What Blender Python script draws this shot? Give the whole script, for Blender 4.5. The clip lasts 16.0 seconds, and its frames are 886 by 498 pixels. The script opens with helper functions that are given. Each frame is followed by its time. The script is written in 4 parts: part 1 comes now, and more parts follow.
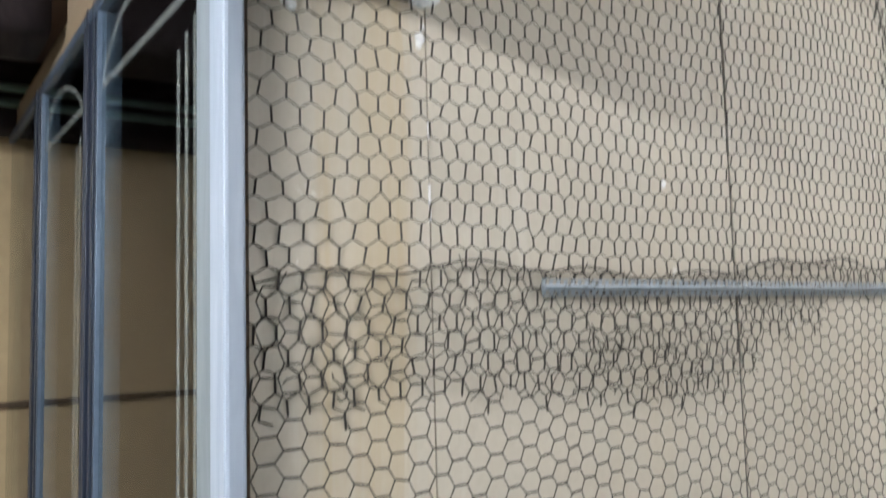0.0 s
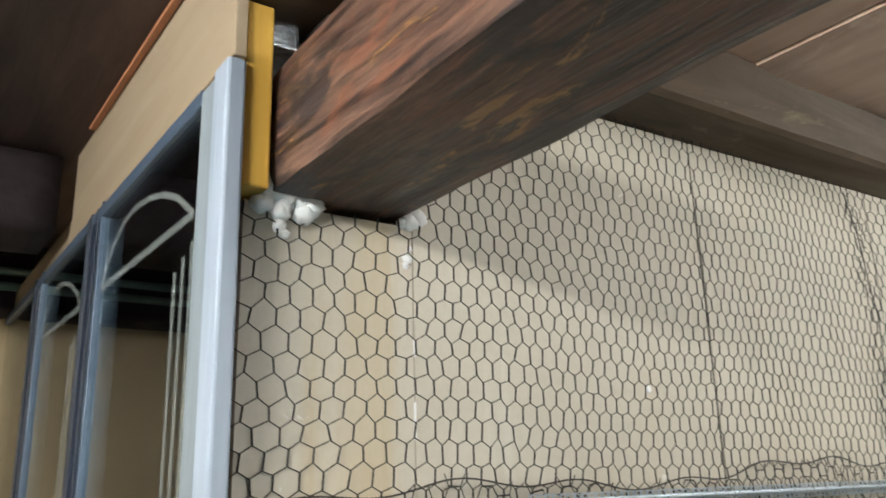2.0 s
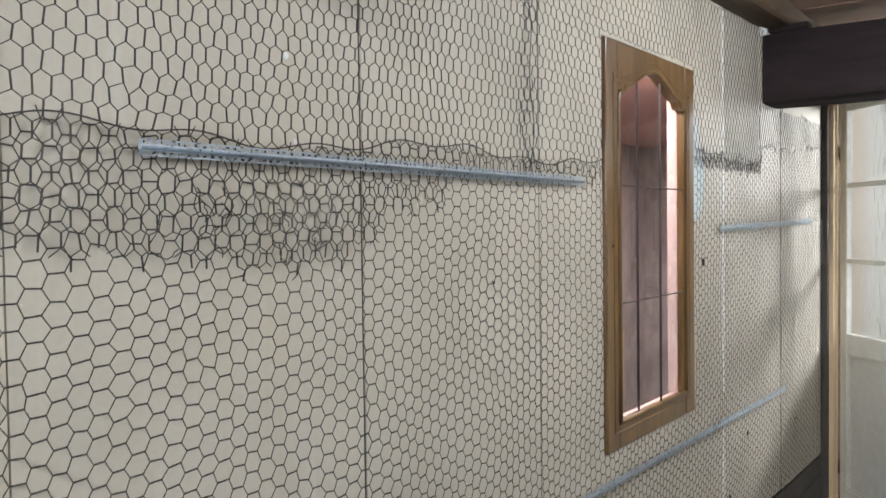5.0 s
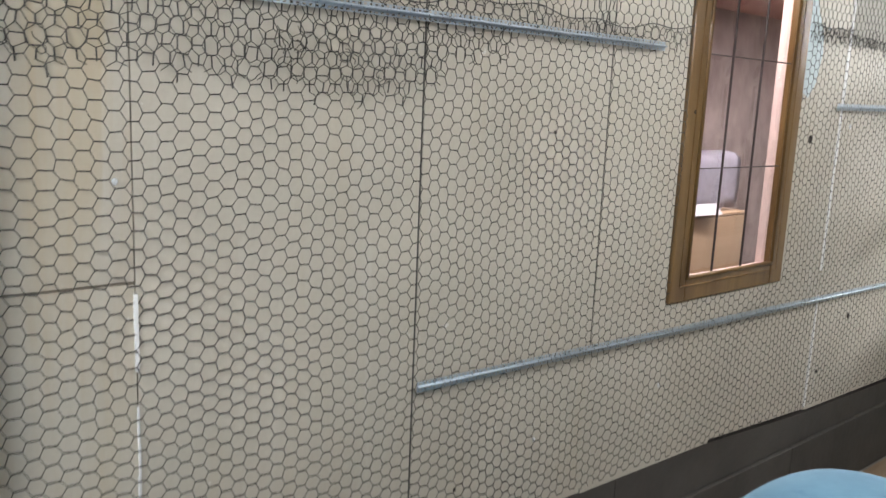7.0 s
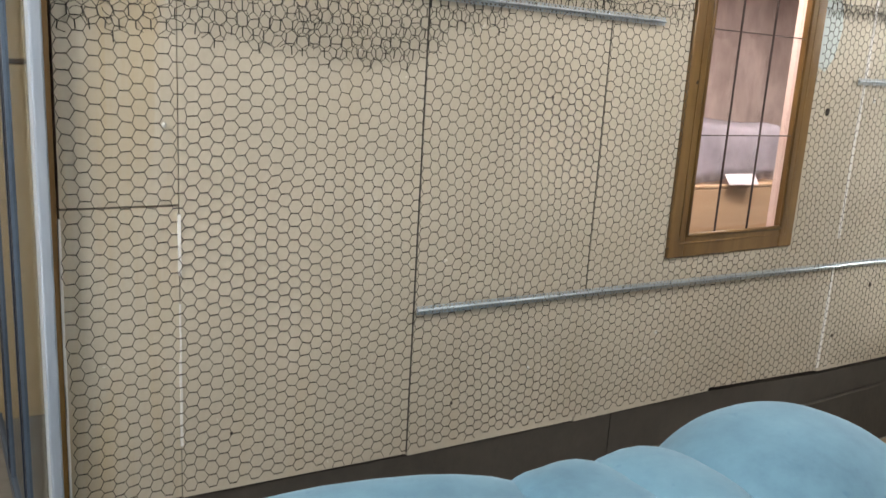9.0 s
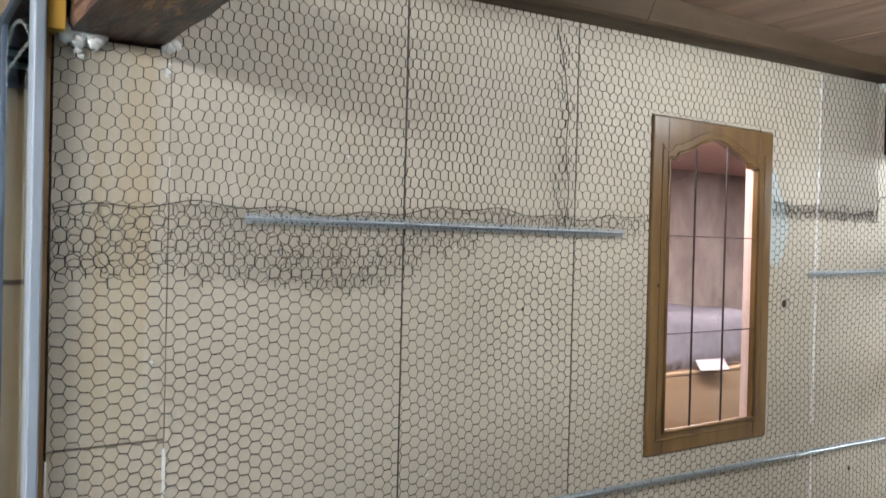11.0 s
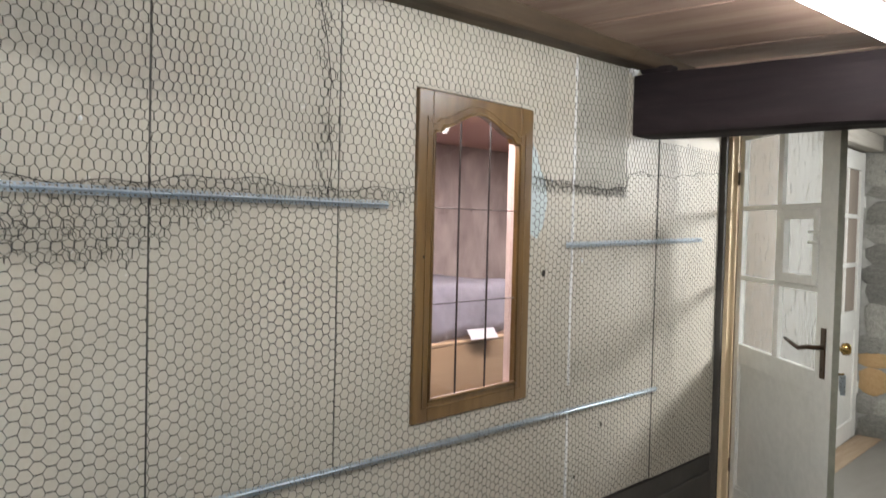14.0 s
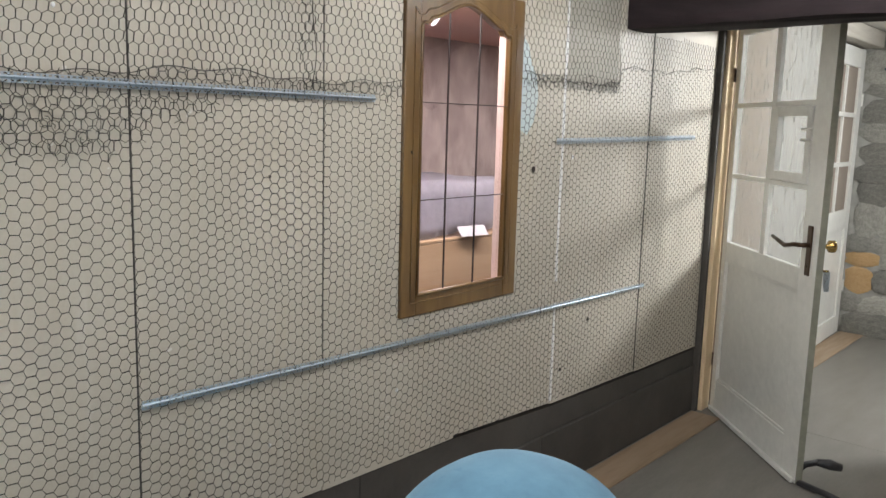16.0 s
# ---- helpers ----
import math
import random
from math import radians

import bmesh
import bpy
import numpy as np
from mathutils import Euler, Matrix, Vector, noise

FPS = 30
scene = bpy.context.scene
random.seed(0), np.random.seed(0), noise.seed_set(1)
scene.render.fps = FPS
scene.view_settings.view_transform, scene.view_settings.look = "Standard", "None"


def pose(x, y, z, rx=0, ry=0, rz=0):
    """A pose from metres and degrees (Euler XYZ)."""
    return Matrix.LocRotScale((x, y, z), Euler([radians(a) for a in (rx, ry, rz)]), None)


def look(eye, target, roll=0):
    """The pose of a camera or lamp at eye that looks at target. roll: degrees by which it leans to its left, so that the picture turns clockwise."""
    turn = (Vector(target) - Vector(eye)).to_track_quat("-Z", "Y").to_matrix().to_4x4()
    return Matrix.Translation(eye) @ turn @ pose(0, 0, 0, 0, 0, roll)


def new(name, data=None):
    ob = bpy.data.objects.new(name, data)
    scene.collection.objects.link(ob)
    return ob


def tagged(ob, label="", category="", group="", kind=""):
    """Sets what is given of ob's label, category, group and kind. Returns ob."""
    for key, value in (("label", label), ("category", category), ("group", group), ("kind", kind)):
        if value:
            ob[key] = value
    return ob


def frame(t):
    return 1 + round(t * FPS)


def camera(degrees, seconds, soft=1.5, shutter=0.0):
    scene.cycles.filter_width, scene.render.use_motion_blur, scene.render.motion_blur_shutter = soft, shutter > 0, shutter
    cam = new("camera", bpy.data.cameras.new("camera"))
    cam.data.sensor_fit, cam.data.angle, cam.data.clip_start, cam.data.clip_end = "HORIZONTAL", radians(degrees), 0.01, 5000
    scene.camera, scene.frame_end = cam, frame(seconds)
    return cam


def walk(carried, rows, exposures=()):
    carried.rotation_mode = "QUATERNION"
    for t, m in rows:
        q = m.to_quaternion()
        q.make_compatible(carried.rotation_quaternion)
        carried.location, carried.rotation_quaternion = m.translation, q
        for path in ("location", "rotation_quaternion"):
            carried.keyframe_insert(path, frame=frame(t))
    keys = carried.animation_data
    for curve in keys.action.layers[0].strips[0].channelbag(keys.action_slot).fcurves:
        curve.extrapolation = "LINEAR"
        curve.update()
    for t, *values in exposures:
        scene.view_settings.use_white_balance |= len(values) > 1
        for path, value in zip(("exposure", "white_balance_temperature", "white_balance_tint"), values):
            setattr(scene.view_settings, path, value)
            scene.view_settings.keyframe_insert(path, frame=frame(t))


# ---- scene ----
cam = camera(57.2, 16.0, shutter=0.5)
PATH = [
    (0, (-0.525, -0.785, 1.545), (0.607, 0.854, 1.72), -1.55),
    (0.5, (-0.522, -0.847, 1.587), (0.554, 0.794, 1.975), -1.9),
    (1, (-0.527, -0.853, 1.623), (0.537, 0.763, 2.129), -2.2),
    (1.5, (-0.529, -0.836, 1.623), (0.538, 0.765, 2.169), -2.0),
    (2, (-0.533, -0.822, 1.617), (0.577, 0.751, 2.159), -1.6),
    (2.5, (-0.519, -0.807, 1.59), (0.747, 0.668, 2.06), -1.7),
    (3, (-0.475, -0.833, 1.548), (0.965, 0.517, 1.874), -1.1),
    (3.5, (-0.435, -0.867, 1.515), (1.135, 0.361, 1.682), -0.4),
    (3.7, (-0.421, -0.869, 1.505), (1.186, 0.317, 1.616), -0.2),
    (5.8, (-0.405, -0.94, 1.44), (1.137, 0.324, 1.277), -1.0),
    (6, (-0.359, -0.914, 1.406), (1.15, 0.385, 1.219), 0.1),
    (6.5, (-0.353, -1.055, 1.378), (1.038, 0.353, 1.096), 1.3),
    (7, (-0.437, -1.275, 1.424), (0.83, 0.23, 1.064), 2.5),
    (7.5, (-0.438, -1.502, 1.416), (0.703, 0.082, 0.981), 3.5),
    (8, (-0.419, -1.619, 1.426), (0.646, -0.008, 0.908), 4.3),
    (8.1, (-0.432, -1.62, 1.425), (0.641, -0.015, 0.904), 4.3),
    (8.2, (-0.426, -1.627, 1.42), (0.635, -0.013, 0.901), 4.0),
    (10.3, (-0.459, -1.68, 1.496), (0.643, -0.023, 1.303), 2.2),
    (10.5, (-0.463, -1.699, 1.52), (0.642, -0.038, 1.38), 2.0),
    (11, (-0.473, -1.711, 1.543), (0.65, -0.056, 1.524), 1.4),
    (11.5, (-0.466, -1.712, 1.544), (0.678, -0.072, 1.581), 1.0),
    (12, (-0.455, -1.712, 1.545), (0.752, -0.119, 1.601), 0.9),
    (12.5, (-0.427, -1.715, 1.542), (0.9, -0.22, 1.601), 0.9),
    (13, (-0.395, -1.746, 1.534), (1.024, -0.338, 1.592), 1.0),
    (13.5, (-0.384, -1.743, 1.535), (1.09, -0.391, 1.559), 1.3),
    (14, (-0.377, -1.738, 1.53), (1.121, -0.414, 1.466), 1.4),
    (14.5, (-0.365, -1.742, 1.521), (1.136, -0.432, 1.349), 1.6),
    (15, (-0.363, -1.741, 1.52), (1.137, -0.442, 1.274), 1.6),
    (15.5, (-0.362, -1.746, 1.521), (1.136, -0.452, 1.236), 1.6),
    (16, (-0.361, -1.752, 1.517), (1.132, -0.458, 1.209), 1.6),
]
walk(cam, [(t, look(eye, target, roll)) for t, eye, target, roll in PATH], exposures=[(0, 0.13, 6550, 12), (0.8, 0.17, 6850, 9), (2.2, 0.18, 6900, 8), (3.0, 0.08, 6650, 10), (3.7, -0.04, 6500, 12), (6.0, -0.06, 6400, 11), (7.2, -0.02, 6500, 11), (8.0, 0.03, 7400, 12), (8.2, 0.03, 7400, 12), (10.5, -0.08, 6700, 11), (12.0, -0.16, 6600, 11), (16.0, -0.16, 6580, 11)])

# ---------------------------------------------------------------- light
world = bpy.data.worlds.new("world")
scene.world = world
world.use_nodes = True
world.node_tree.nodes["Background"].inputs[0].default_value = (0.75, 0.82, 0.95, 1)
world.node_tree.nodes["Background"].inputs[1].default_value = 0.05


def area_lamp(name, m, sx, sy, watts, colour):
    data = bpy.data.lights.new(name, "AREA")
    data.shape, data.size, data.size_y, data.energy, data.color = "RECTANGLE", sx, sy, watts, colour
    ob = new(name, data)
    ob.matrix_world = m
    return ob


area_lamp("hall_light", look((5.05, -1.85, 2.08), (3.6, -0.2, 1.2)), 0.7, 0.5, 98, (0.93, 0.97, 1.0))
# unseen lamps added to brighten the closet and the passage
area_lamp("closet_fill_light", pose(2.75, 0.22, 1.955), 2.6, 0.14, 48, (1.0, 0.94, 0.92))
area_lamp("passage_fill_light", pose(-1.2, 0.62, 2.165), 0.5, 0.25, 4.0, (1.0, 0.94, 0.86))
TUBE_A, TUBE_B, FILL_TUBE_C, FILL_TUBE_D = 36.0, 228.0, 48.0, 7.5

# ---------------------------------------------------------------- materials


class Nodes:
    """A small wrapper that builds one node material."""

    def __init__(self, name):
        self.m = bpy.data.materials.new(name)
        self.m.use_nodes = True
        self.t = self.m.node_tree
        self.bsdf = self.t.nodes["Principled BSDF"]
        self.out = self.t.nodes["Material Output"]

    def add(self, kind, **inputs):
        n = self.t.nodes.new(kind)
        for k, v in inputs.items():
            n.inputs[k.replace("_", " ")].default_value = v
        return n

    def link(self, a, b):
        self.t.links.new(a, b)

    def coords(self, scale=(1, 1, 1), which="Object"):
        c = self.t.nodes.new("ShaderNodeTexCoord")
        mp = self.t.nodes.new("ShaderNodeMapping")
        mp.inputs["Scale"].default_value = scale
        self.link(c.outputs[which], mp.inputs["Vector"])
        return mp.outputs["Vector"]

    def noise(self, vec, scale, detail=4, rough=0.6, distort=0.0):
        n = self.add("ShaderNodeTexNoise", Scale=scale, Detail=detail, Roughness=rough, Distortion=distort)
        self.link(vec, n.inputs["Vector"])
        return n.outputs["Fac"]

    def ramp(self, fac, stops):
        r = self.t.nodes.new("ShaderNodeValToRGB")
        els = r.color_ramp.elements
        while len(els) < len(stops):
            els.new(0.5)
        for e, (p, c) in zip(els, stops):
            e.position = p
            e.color = (*c, 1) if len(c) == 3 else c
        self.link(fac, r.inputs["Fac"])
        return r.outputs["Color"]

    def mix(self, fac, a, b, mode="MIX"):
        n = self.t.nodes.new("ShaderNodeMix")
        n.data_type, n.blend_type = "RGBA", mode
        for sock, v in ((n.inputs[0], fac), (n.inputs[6], a), (n.inputs[7], b)):
            if isinstance(v, (int, float)):
                sock.default_value = v
            elif isinstance(v, tuple):
                sock.default_value = (*v, 1)
            else:
                self.link(v, sock)
        return n.outputs[2]

    def bump(self, height, strength, distance):
        b = self.add("ShaderNodeBump", Strength=strength, Distance=distance)
        self.link(height, b.inputs["Height"])
        self.link(b.outputs["Normal"], self.bsdf.inputs["Normal"])

    def set(self, **kw):
        for k, v in kw.items():
            self.bsdf.inputs[k.replace("_", " ")].default_value = v


def surface(name, dark, light, scale=(1, 1, 1), fine=40, coarse=3, rough=0.7, metal=0.0, bump=0.15, dist=0.002, spread=0.5, vary=0.0):
    """Colour at two scales of noise, with fine relief."""
    n = Nodes(name)
    v = n.coords(scale)
    a, b = n.noise(v, coarse, 5), n.noise(v, fine, 6)
    lo, hi = 0.5 - spread / 2, 0.5 + spread / 2
    c1 = n.ramp(a, [(lo, dark), (hi, light)])
    c2 = n.ramp(b, [(0.3, tuple(0.82 * x for x in dark)), (0.7, light)])
    col = n.mix(0.4, c1, c2)
    if vary:
        info = n.t.nodes.new("ShaderNodeObjectInfo")
        shade = n.ramp(info.outputs["Random"], [(0, (1 - vary,) * 3), (1, (1 + vary,) * 3)])
        col = n.mix(1.0, col, shade, "MULTIPLY")
    n.link(col, n.bsdf.inputs["Base Color"])
    r = n.ramp(b, [(0.2, (rough * 0.8,) * 3), (0.8, (min(1, rough * 1.15),) * 3)])
    n.link(r, n.bsdf.inputs["Roughness"])
    n.set(Metallic=metal)
    n.bump(b, bump, dist)
    return n.m


def wood(name, dark, mid, light, along, rough=0.5, grain=26, patches=0.0, patch=(0, 0, 0), bump=0.35, coat=0.0, dist=0.003):
    """Grain drawn out along one axis, with worn patches."""
    n = Nodes(name)
    sc = tuple(0.12 if k == along else 1.0 for k in "xyz")
    v = n.coords(sc)
    g = n.noise(v, grain, 7, 0.65, 0.6)
    w = n.noise(v, grain * 0.22, 4, 0.6, 1.2)
    col = n.ramp(g, [(0.28, dark), (0.5, mid), (0.74, light)])
    col = n.mix(0.55, col, n.ramp(w, [(0.35, dark), (0.5, mid), (0.68, light)]))
    if patches:
        p = n.noise(n.coords(tuple(0.35 if k == along else 1.0 for k in "xyz")), 7.5, 8, 0.68, 0.4)
        col = n.mix(n.ramp(p, [(patches, (0, 0, 0)), (patches + 0.09, (1, 1, 1))]), col, patch)
    n.link(col, n.bsdf.inputs["Base Color"])
    n.link(n.ramp(g, [(0.2, (rough * 1.2,) * 3), (0.8, (rough * 0.75,) * 3)]), n.bsdf.inputs["Roughness"])
    n.set(Coat_Weight=coat, Coat_Roughness=0.2)
    n.bump(g, bump, dist)
    return n.m


def board_material(name, stain):
    """Cement-grey beige wall board: mottling, trowel smears, drip stains, small white specks."""
    n = Nodes(name)
    v = n.coords()
    a, b = n.noise(v, 2.3, 5, 0.6), n.noise(v, 90, 4)
    base = n.mix(0.35, n.ramp(a, [(0.3, (0.505, 0.455, 0.366)), (0.7, (0.615, 0.563, 0.466))]), n.ramp(b, [(0.3, (0.48, 0.435, 0.36)), (0.7, (0.60, 0.555, 0.475))]))
    drip = n.noise(n.coords((7, 7, 0.55)), 1.7, 6, 0.62, 0.5)
    lo = 0.60 - stain * 0.17
    base = n.mix(n.ramp(drip, [(lo, (0, 0, 0)), (lo + 0.20, (0.75 * stain,) * 3)]), base, (0.50, 0.39, 0.225))
    pale = n.noise(n.coords((9, 9, 0.8)), 2.1, 5, 0.6, 0.3)
    base = n.mix(n.ramp(pale, [(0.60, (0, 0, 0)), (0.72, (0.35 + 0.3 * stain,) * 3)]), base, (0.66, 0.63, 0.57))
    spot = n.noise(v, 34, 3, 0.5, 0.8)
    base = n.mix(n.ramp(spot, [(0.735, (0, 0, 0)), (0.76, (0.8,) * 3)]), base, (0.74, 0.72, 0.67))
    dirt = n.noise(v, 6, 7, 0.7)
    base = n.mix(n.ramp(dirt, [(0.60, (0, 0, 0)), (0.80, (0.35,) * 3)]), base, (0.30, 0.25, 0.20))
    n.link(base, n.bsdf.inputs["Base Color"])
    n.link(n.ramp(a, [(0.3, (0.42,) * 3), (0.7, (0.62,) * 3)]), n.bsdf.inputs["Roughness"])
    n.bump(n.mix(0.6, a, b), 0.12, 0.004)
    return n.m


def plain(name, colour, rough=0.5, metal=0.0, emit=0.0):
    n = Nodes(name)
    n.set(Base_Color=(*colour, 1), Roughness=rough, Metallic=metal)
    if emit:
        n.bsdf.inputs["Emission Color"].default_value = (*colour, 1)
        n.bsdf.inputs["Emission Strength"].default_value = emit
    return n.m


def clear_glass(name, tint, gloss=0.09, wavy=0.0):
    n = Nodes(name)
    tr, gl = n.add("ShaderNodeBsdfTransparent"), n.add("ShaderNodeBsdfGlossy", Roughness=0.03)
    tr.inputs["Color"].default_value = (*tint, 1)
    fr, mx = n.add("ShaderNodeFresnel", IOR=1.5), n.t.nodes.new("ShaderNodeMixShader")
    add = n.t.nodes.new("ShaderNodeMath")
    add.operation = "ADD"
    add.inputs[1].default_value = gloss - 0.04
    n.link(fr.outputs["Fac"], add.inputs[0])
    n.link(add.outputs[0], mx.inputs["Fac"])
    n.link(tr.outputs[0], mx.inputs[1])
    n.link(gl.outputs[0], mx.inputs[2])
    n.link(mx.outputs[0], n.out.inputs["Surface"])
    if wavy:
        b = n.add("ShaderNodeBump", Strength=wavy, Distance=0.01)
        n.link(n.noise(n.coords((1, 1, 0.4)), 9, 2), b.inputs["Height"])
        n.link(b.outputs["Normal"], gl.inputs["Normal"])
    return n.m


def rippled_glass(name):
    n = Nodes(name)
    n.set(Base_Color=(0.93, 0.94, 0.92, 1), Roughness=0.16, Transmission_Weight=0.92, IOR=1.12)
    n.bump(n.noise(n.coords((1, 1, 0.40)), 30, 2, 0.5, 0.8), 0.5, 0.012)
    return n.m


M_BOARD = board_material("wall_board", 0.28)
M_SHADEBOARD = surface("shaded_grey_board", (0.37, 0.345, 0.29), (0.47, 0.44, 0.375), fine=60, coarse=5, rough=0.7, bump=0.1)
M_STAINED = board_material("stained_wall_board", 0.85)
M_WALL = surface("plaster", (0.24, 0.21, 0.17), (0.33, 0.29, 0.235), fine=60, rough=0.85)
M_GAP = surface("rough_back_wall", (0.05, 0.045, 0.04), (0.09, 0.08, 0.07), rough=0.9)
M_WHITE_FILL = surface("white_filler", (0.78, 0.77, 0.75), (0.90, 0.89, 0.87), fine=60, rough=0.8, bump=0.4)
M_FOAM = surface("white_foam", (0.74, 0.75, 0.73), (0.90, 0.91, 0.90), fine=45, rough=0.7, bump=0.6, dist=0.004)
M_WIRE = surface("wire_grey", (0.014, 0.012, 0.009), (0.042, 0.036, 0.028), fine=120, rough=0.55, metal=0.2)
M_ZINC = surface("galvanised_steel", (0.38, 0.45, 0.51), (0.66, 0.73, 0.78), fine=110, coarse=14, rough=0.30, metal=0.8, bump=0.05)
M_PLINTH = surface("dark_cement", (0.034, 0.030, 0.026), (0.080, 0.071, 0.060), fine=30, coarse=4, rough=0.85, bump=0.5, dist=0.005)


def old_beam():
    """Weathered timber: nearly black grain, rusty red and ochre worn streaks, cracks along the length."""
    n = Nodes("old_beam")
    fine, mid = n.noise(n.coords((1, 0.07, 1)), 120, 5, 0.6, 0.4), n.noise(n.coords((1, 0.12, 1)), 40, 6, 0.66, 0.8)
    col = n.ramp(fine, [(0.38, (0.012, 0.007, 0.006)), (0.50, (0.065, 0.033, 0.023)), (0.62, (0.15, 0.082, 0.055))])
    col = n.mix(0.5, col, n.ramp(mid, [(0.41, (0.012, 0.008, 0.007)), (0.50, (0.075, 0.036, 0.024)), (0.60, (0.15, 0.075, 0.048))]))
    red = n.noise(n.coords((1, 0.30, 1)), 15, 7, 0.66, 0.6)
    col = n.mix(n.ramp(red, [(0.52, (0, 0, 0)), (0.60, (0.75,) * 3)]), col, (0.15, 0.055, 0.030))
    gold = n.noise(n.coords((1, 0.30, 1)), 13, 8, 0.7, 0.8)
    col = n.mix(n.ramp(gold, [(0.585, (0, 0, 0)), (0.615, (0.85,) * 3)]), col, (0.33, 0.165, 0.055))
    soot = n.noise(n.coords((1, 0.30, 1)), 14, 8, 0.66, 0.4)
    col = n.mix(n.ramp(soot, [(0.50, (0, 0, 0)), (0.56, (0.85,) * 3)]), col, (0.016, 0.011, 0.011))
    n.link(col, n.bsdf.inputs["Base Color"])
    n.link(n.ramp(mid, [(0.3, (0.30,) * 3), (0.7, (0.60,) * 3)]), n.bsdf.inputs["Roughness"])
    n.bump(n.mix(0.5, fine, gold), 0.8, 0.006)
    return n.m


M_BEAM = old_beam()
M_BEAM_DARK = wood("dark_beam", (0.008, 0.006, 0.007), (0.016, 0.011, 0.012), (0.030, 0.020, 0.021), "y", 0.8, 17, bump=0.5)
M_BEAM_DARK.node_tree.nodes["Principled BSDF"].inputs["Specular IOR Level"].default_value = 0.2
M_PLATE = wood("wall_plate_wood", (0.034, 0.020, 0.010), (0.076, 0.047, 0.024), (0.135, 0.088, 0.045), "x", 0.7, 16, 0.62, (0.19, 0.14, 0.07), 0.5)
M_CEIL = wood("ceiling_boards", (0.24, 0.145, 0.105), (0.38, 0.255, 0.19), (0.50, 0.37, 0.29), "y", 0.5, 14, 0.60, (0.56, 0.44, 0.36), 0.3)
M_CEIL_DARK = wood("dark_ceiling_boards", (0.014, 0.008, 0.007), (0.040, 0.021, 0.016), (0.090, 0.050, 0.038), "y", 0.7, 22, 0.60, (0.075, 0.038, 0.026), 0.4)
M_OAK = wood("varnished_oak", (0.085, 0.044, 0.014), (0.148, 0.082, 0.027), (0.22, 0.13, 0.046), "z", 0.34, 30, bump=0.15, coat=0.35)
M_EDGESTRIP = wood("brown_edge_strip", (0.13, 0.065, 0.018), (0.22, 0.12, 0.035), (0.32, 0.19, 0.06), "z", 0.5, 18, bump=0.2)
M_YELLOW = wood("yellow_pine", (0.42, 0.22, 0.035), (0.58, 0.34, 0.06), (0.70, 0.46, 0.11), "z", 0.5, 18, bump=0.2)
M_PINE = wood("raw_pine", (0.50, 0.36, 0.20), (0.64, 0.49, 0.30), (0.74, 0.60, 0.40), "z", 0.55, 22, bump=0.15)
M_GREYTIMBER = wood("weathered_grey_timber", (0.20, 0.18, 0.15), (0.32, 0.295, 0.25), (0.42, 0.39, 0.34), "x", 0.7, 20, bump=0.4)
M_STRIP = wood("floor_strip_wood", (0.20, 0.135, 0.085), (0.28, 0.20, 0.13), (0.36, 0.265, 0.18), "x", 0.5, 14, bump=0.15)
M_GREYWOOD = wood("grey_stained_wood", (0.11, 0.135, 0.150), (0.165, 0.195, 0.215), (0.23, 0.265, 0.29), "z", 0.45, 22, bump=0.12)
M_LITWOOD = wood("lit_grey_wood", (0.175, 0.215, 0.265), (0.25, 0.295, 0.355), (0.335, 0.38, 0.45), "z", 0.4, 30, bump=0.12)
M_PLY = wood("beige_fascia_board", (0.22, 0.165, 0.108), (0.285, 0.22, 0.15), (0.35, 0.275, 0.195), "y", 0.6, 8, bump=0.1)
M_DARKALU = surface("dark_aluminium", (0.007, 0.012, 0.024), (0.016, 0.026, 0.048), fine=80, rough=0.5, metal=0.1, bump=0.03)
M_BLUEALU = surface("blue_grey_aluminium", (0.045, 0.068, 0.105), (0.085, 0.122, 0.175), fine=80, rough=0.4, metal=0.2, bump=0.03)
M_FLOOR = surface("grey_laminate", (0.125, 0.117, 0.104), (0.21, 0.197, 0.175), scale=(1, 4, 1), fine=25, coarse=2.5, rough=0.42, bump=0.1)
M_PAINT = surface("white_paint", (0.60, 0.595, 0.55), (0.71, 0.70, 0.655), fine=26, coarse=4, rough=0.38, bump=0.06)
M_PAINT_EDGE = surface("worn_door_edge", (0.15, 0.15, 0.115), (0.27, 0.265, 0.21), fine=30, rough=0.6)
M_BROWN = surface("brown_metal", (0.045, 0.026, 0.015), (0.085, 0.050, 0.030), fine=60, rough=0.35, metal=0.7)
M_BRASS = surface("brass", (0.42, 0.27, 0.08), (0.60, 0.42, 0.16), fine=60, rough=0.25, metal=0.95)
M_BLACK = surface("black_rubber", (0.012, 0.012, 0.013), (0.03, 0.03, 0.032), rough=0.5)
M_LEAD = surface("lead_came", (0.05, 0.04, 0.04), (0.12, 0.10, 0.10), fine=90, rough=0.4, metal=0.7)
M_PANE = clear_glass("bevelled_pane", (0.93, 0.88, 0.88), 0.095, 0.0)
M_GLASS = clear_glass("partition_glass", (0.86, 0.92, 0.91), 0.10)
M_EDGE = plain("green_glass_edge", (0.16, 0.30, 0.28), 0.2)
M_RIPPLE = rippled_glass("rippled_glass")
M_MAUVE = surface("mauve_plaster", (0.24, 0.185, 0.178), (0.58, 0.50, 0.485), scale=(1, 1, 0.6), fine=14, coarse=4.5, rough=0.8, bump=0.3, spread=0.34)
M_PINKCEIL = surface("salmon_paint", (0.62, 0.36, 0.30), (0.74, 0.48, 0.42), fine=40, rough=0.8)
M_REVEAL = surface("pale_pink_reveal", (0.70, 0.52, 0.47), (0.82, 0.66, 0.61), fine=40, rough=0.75)
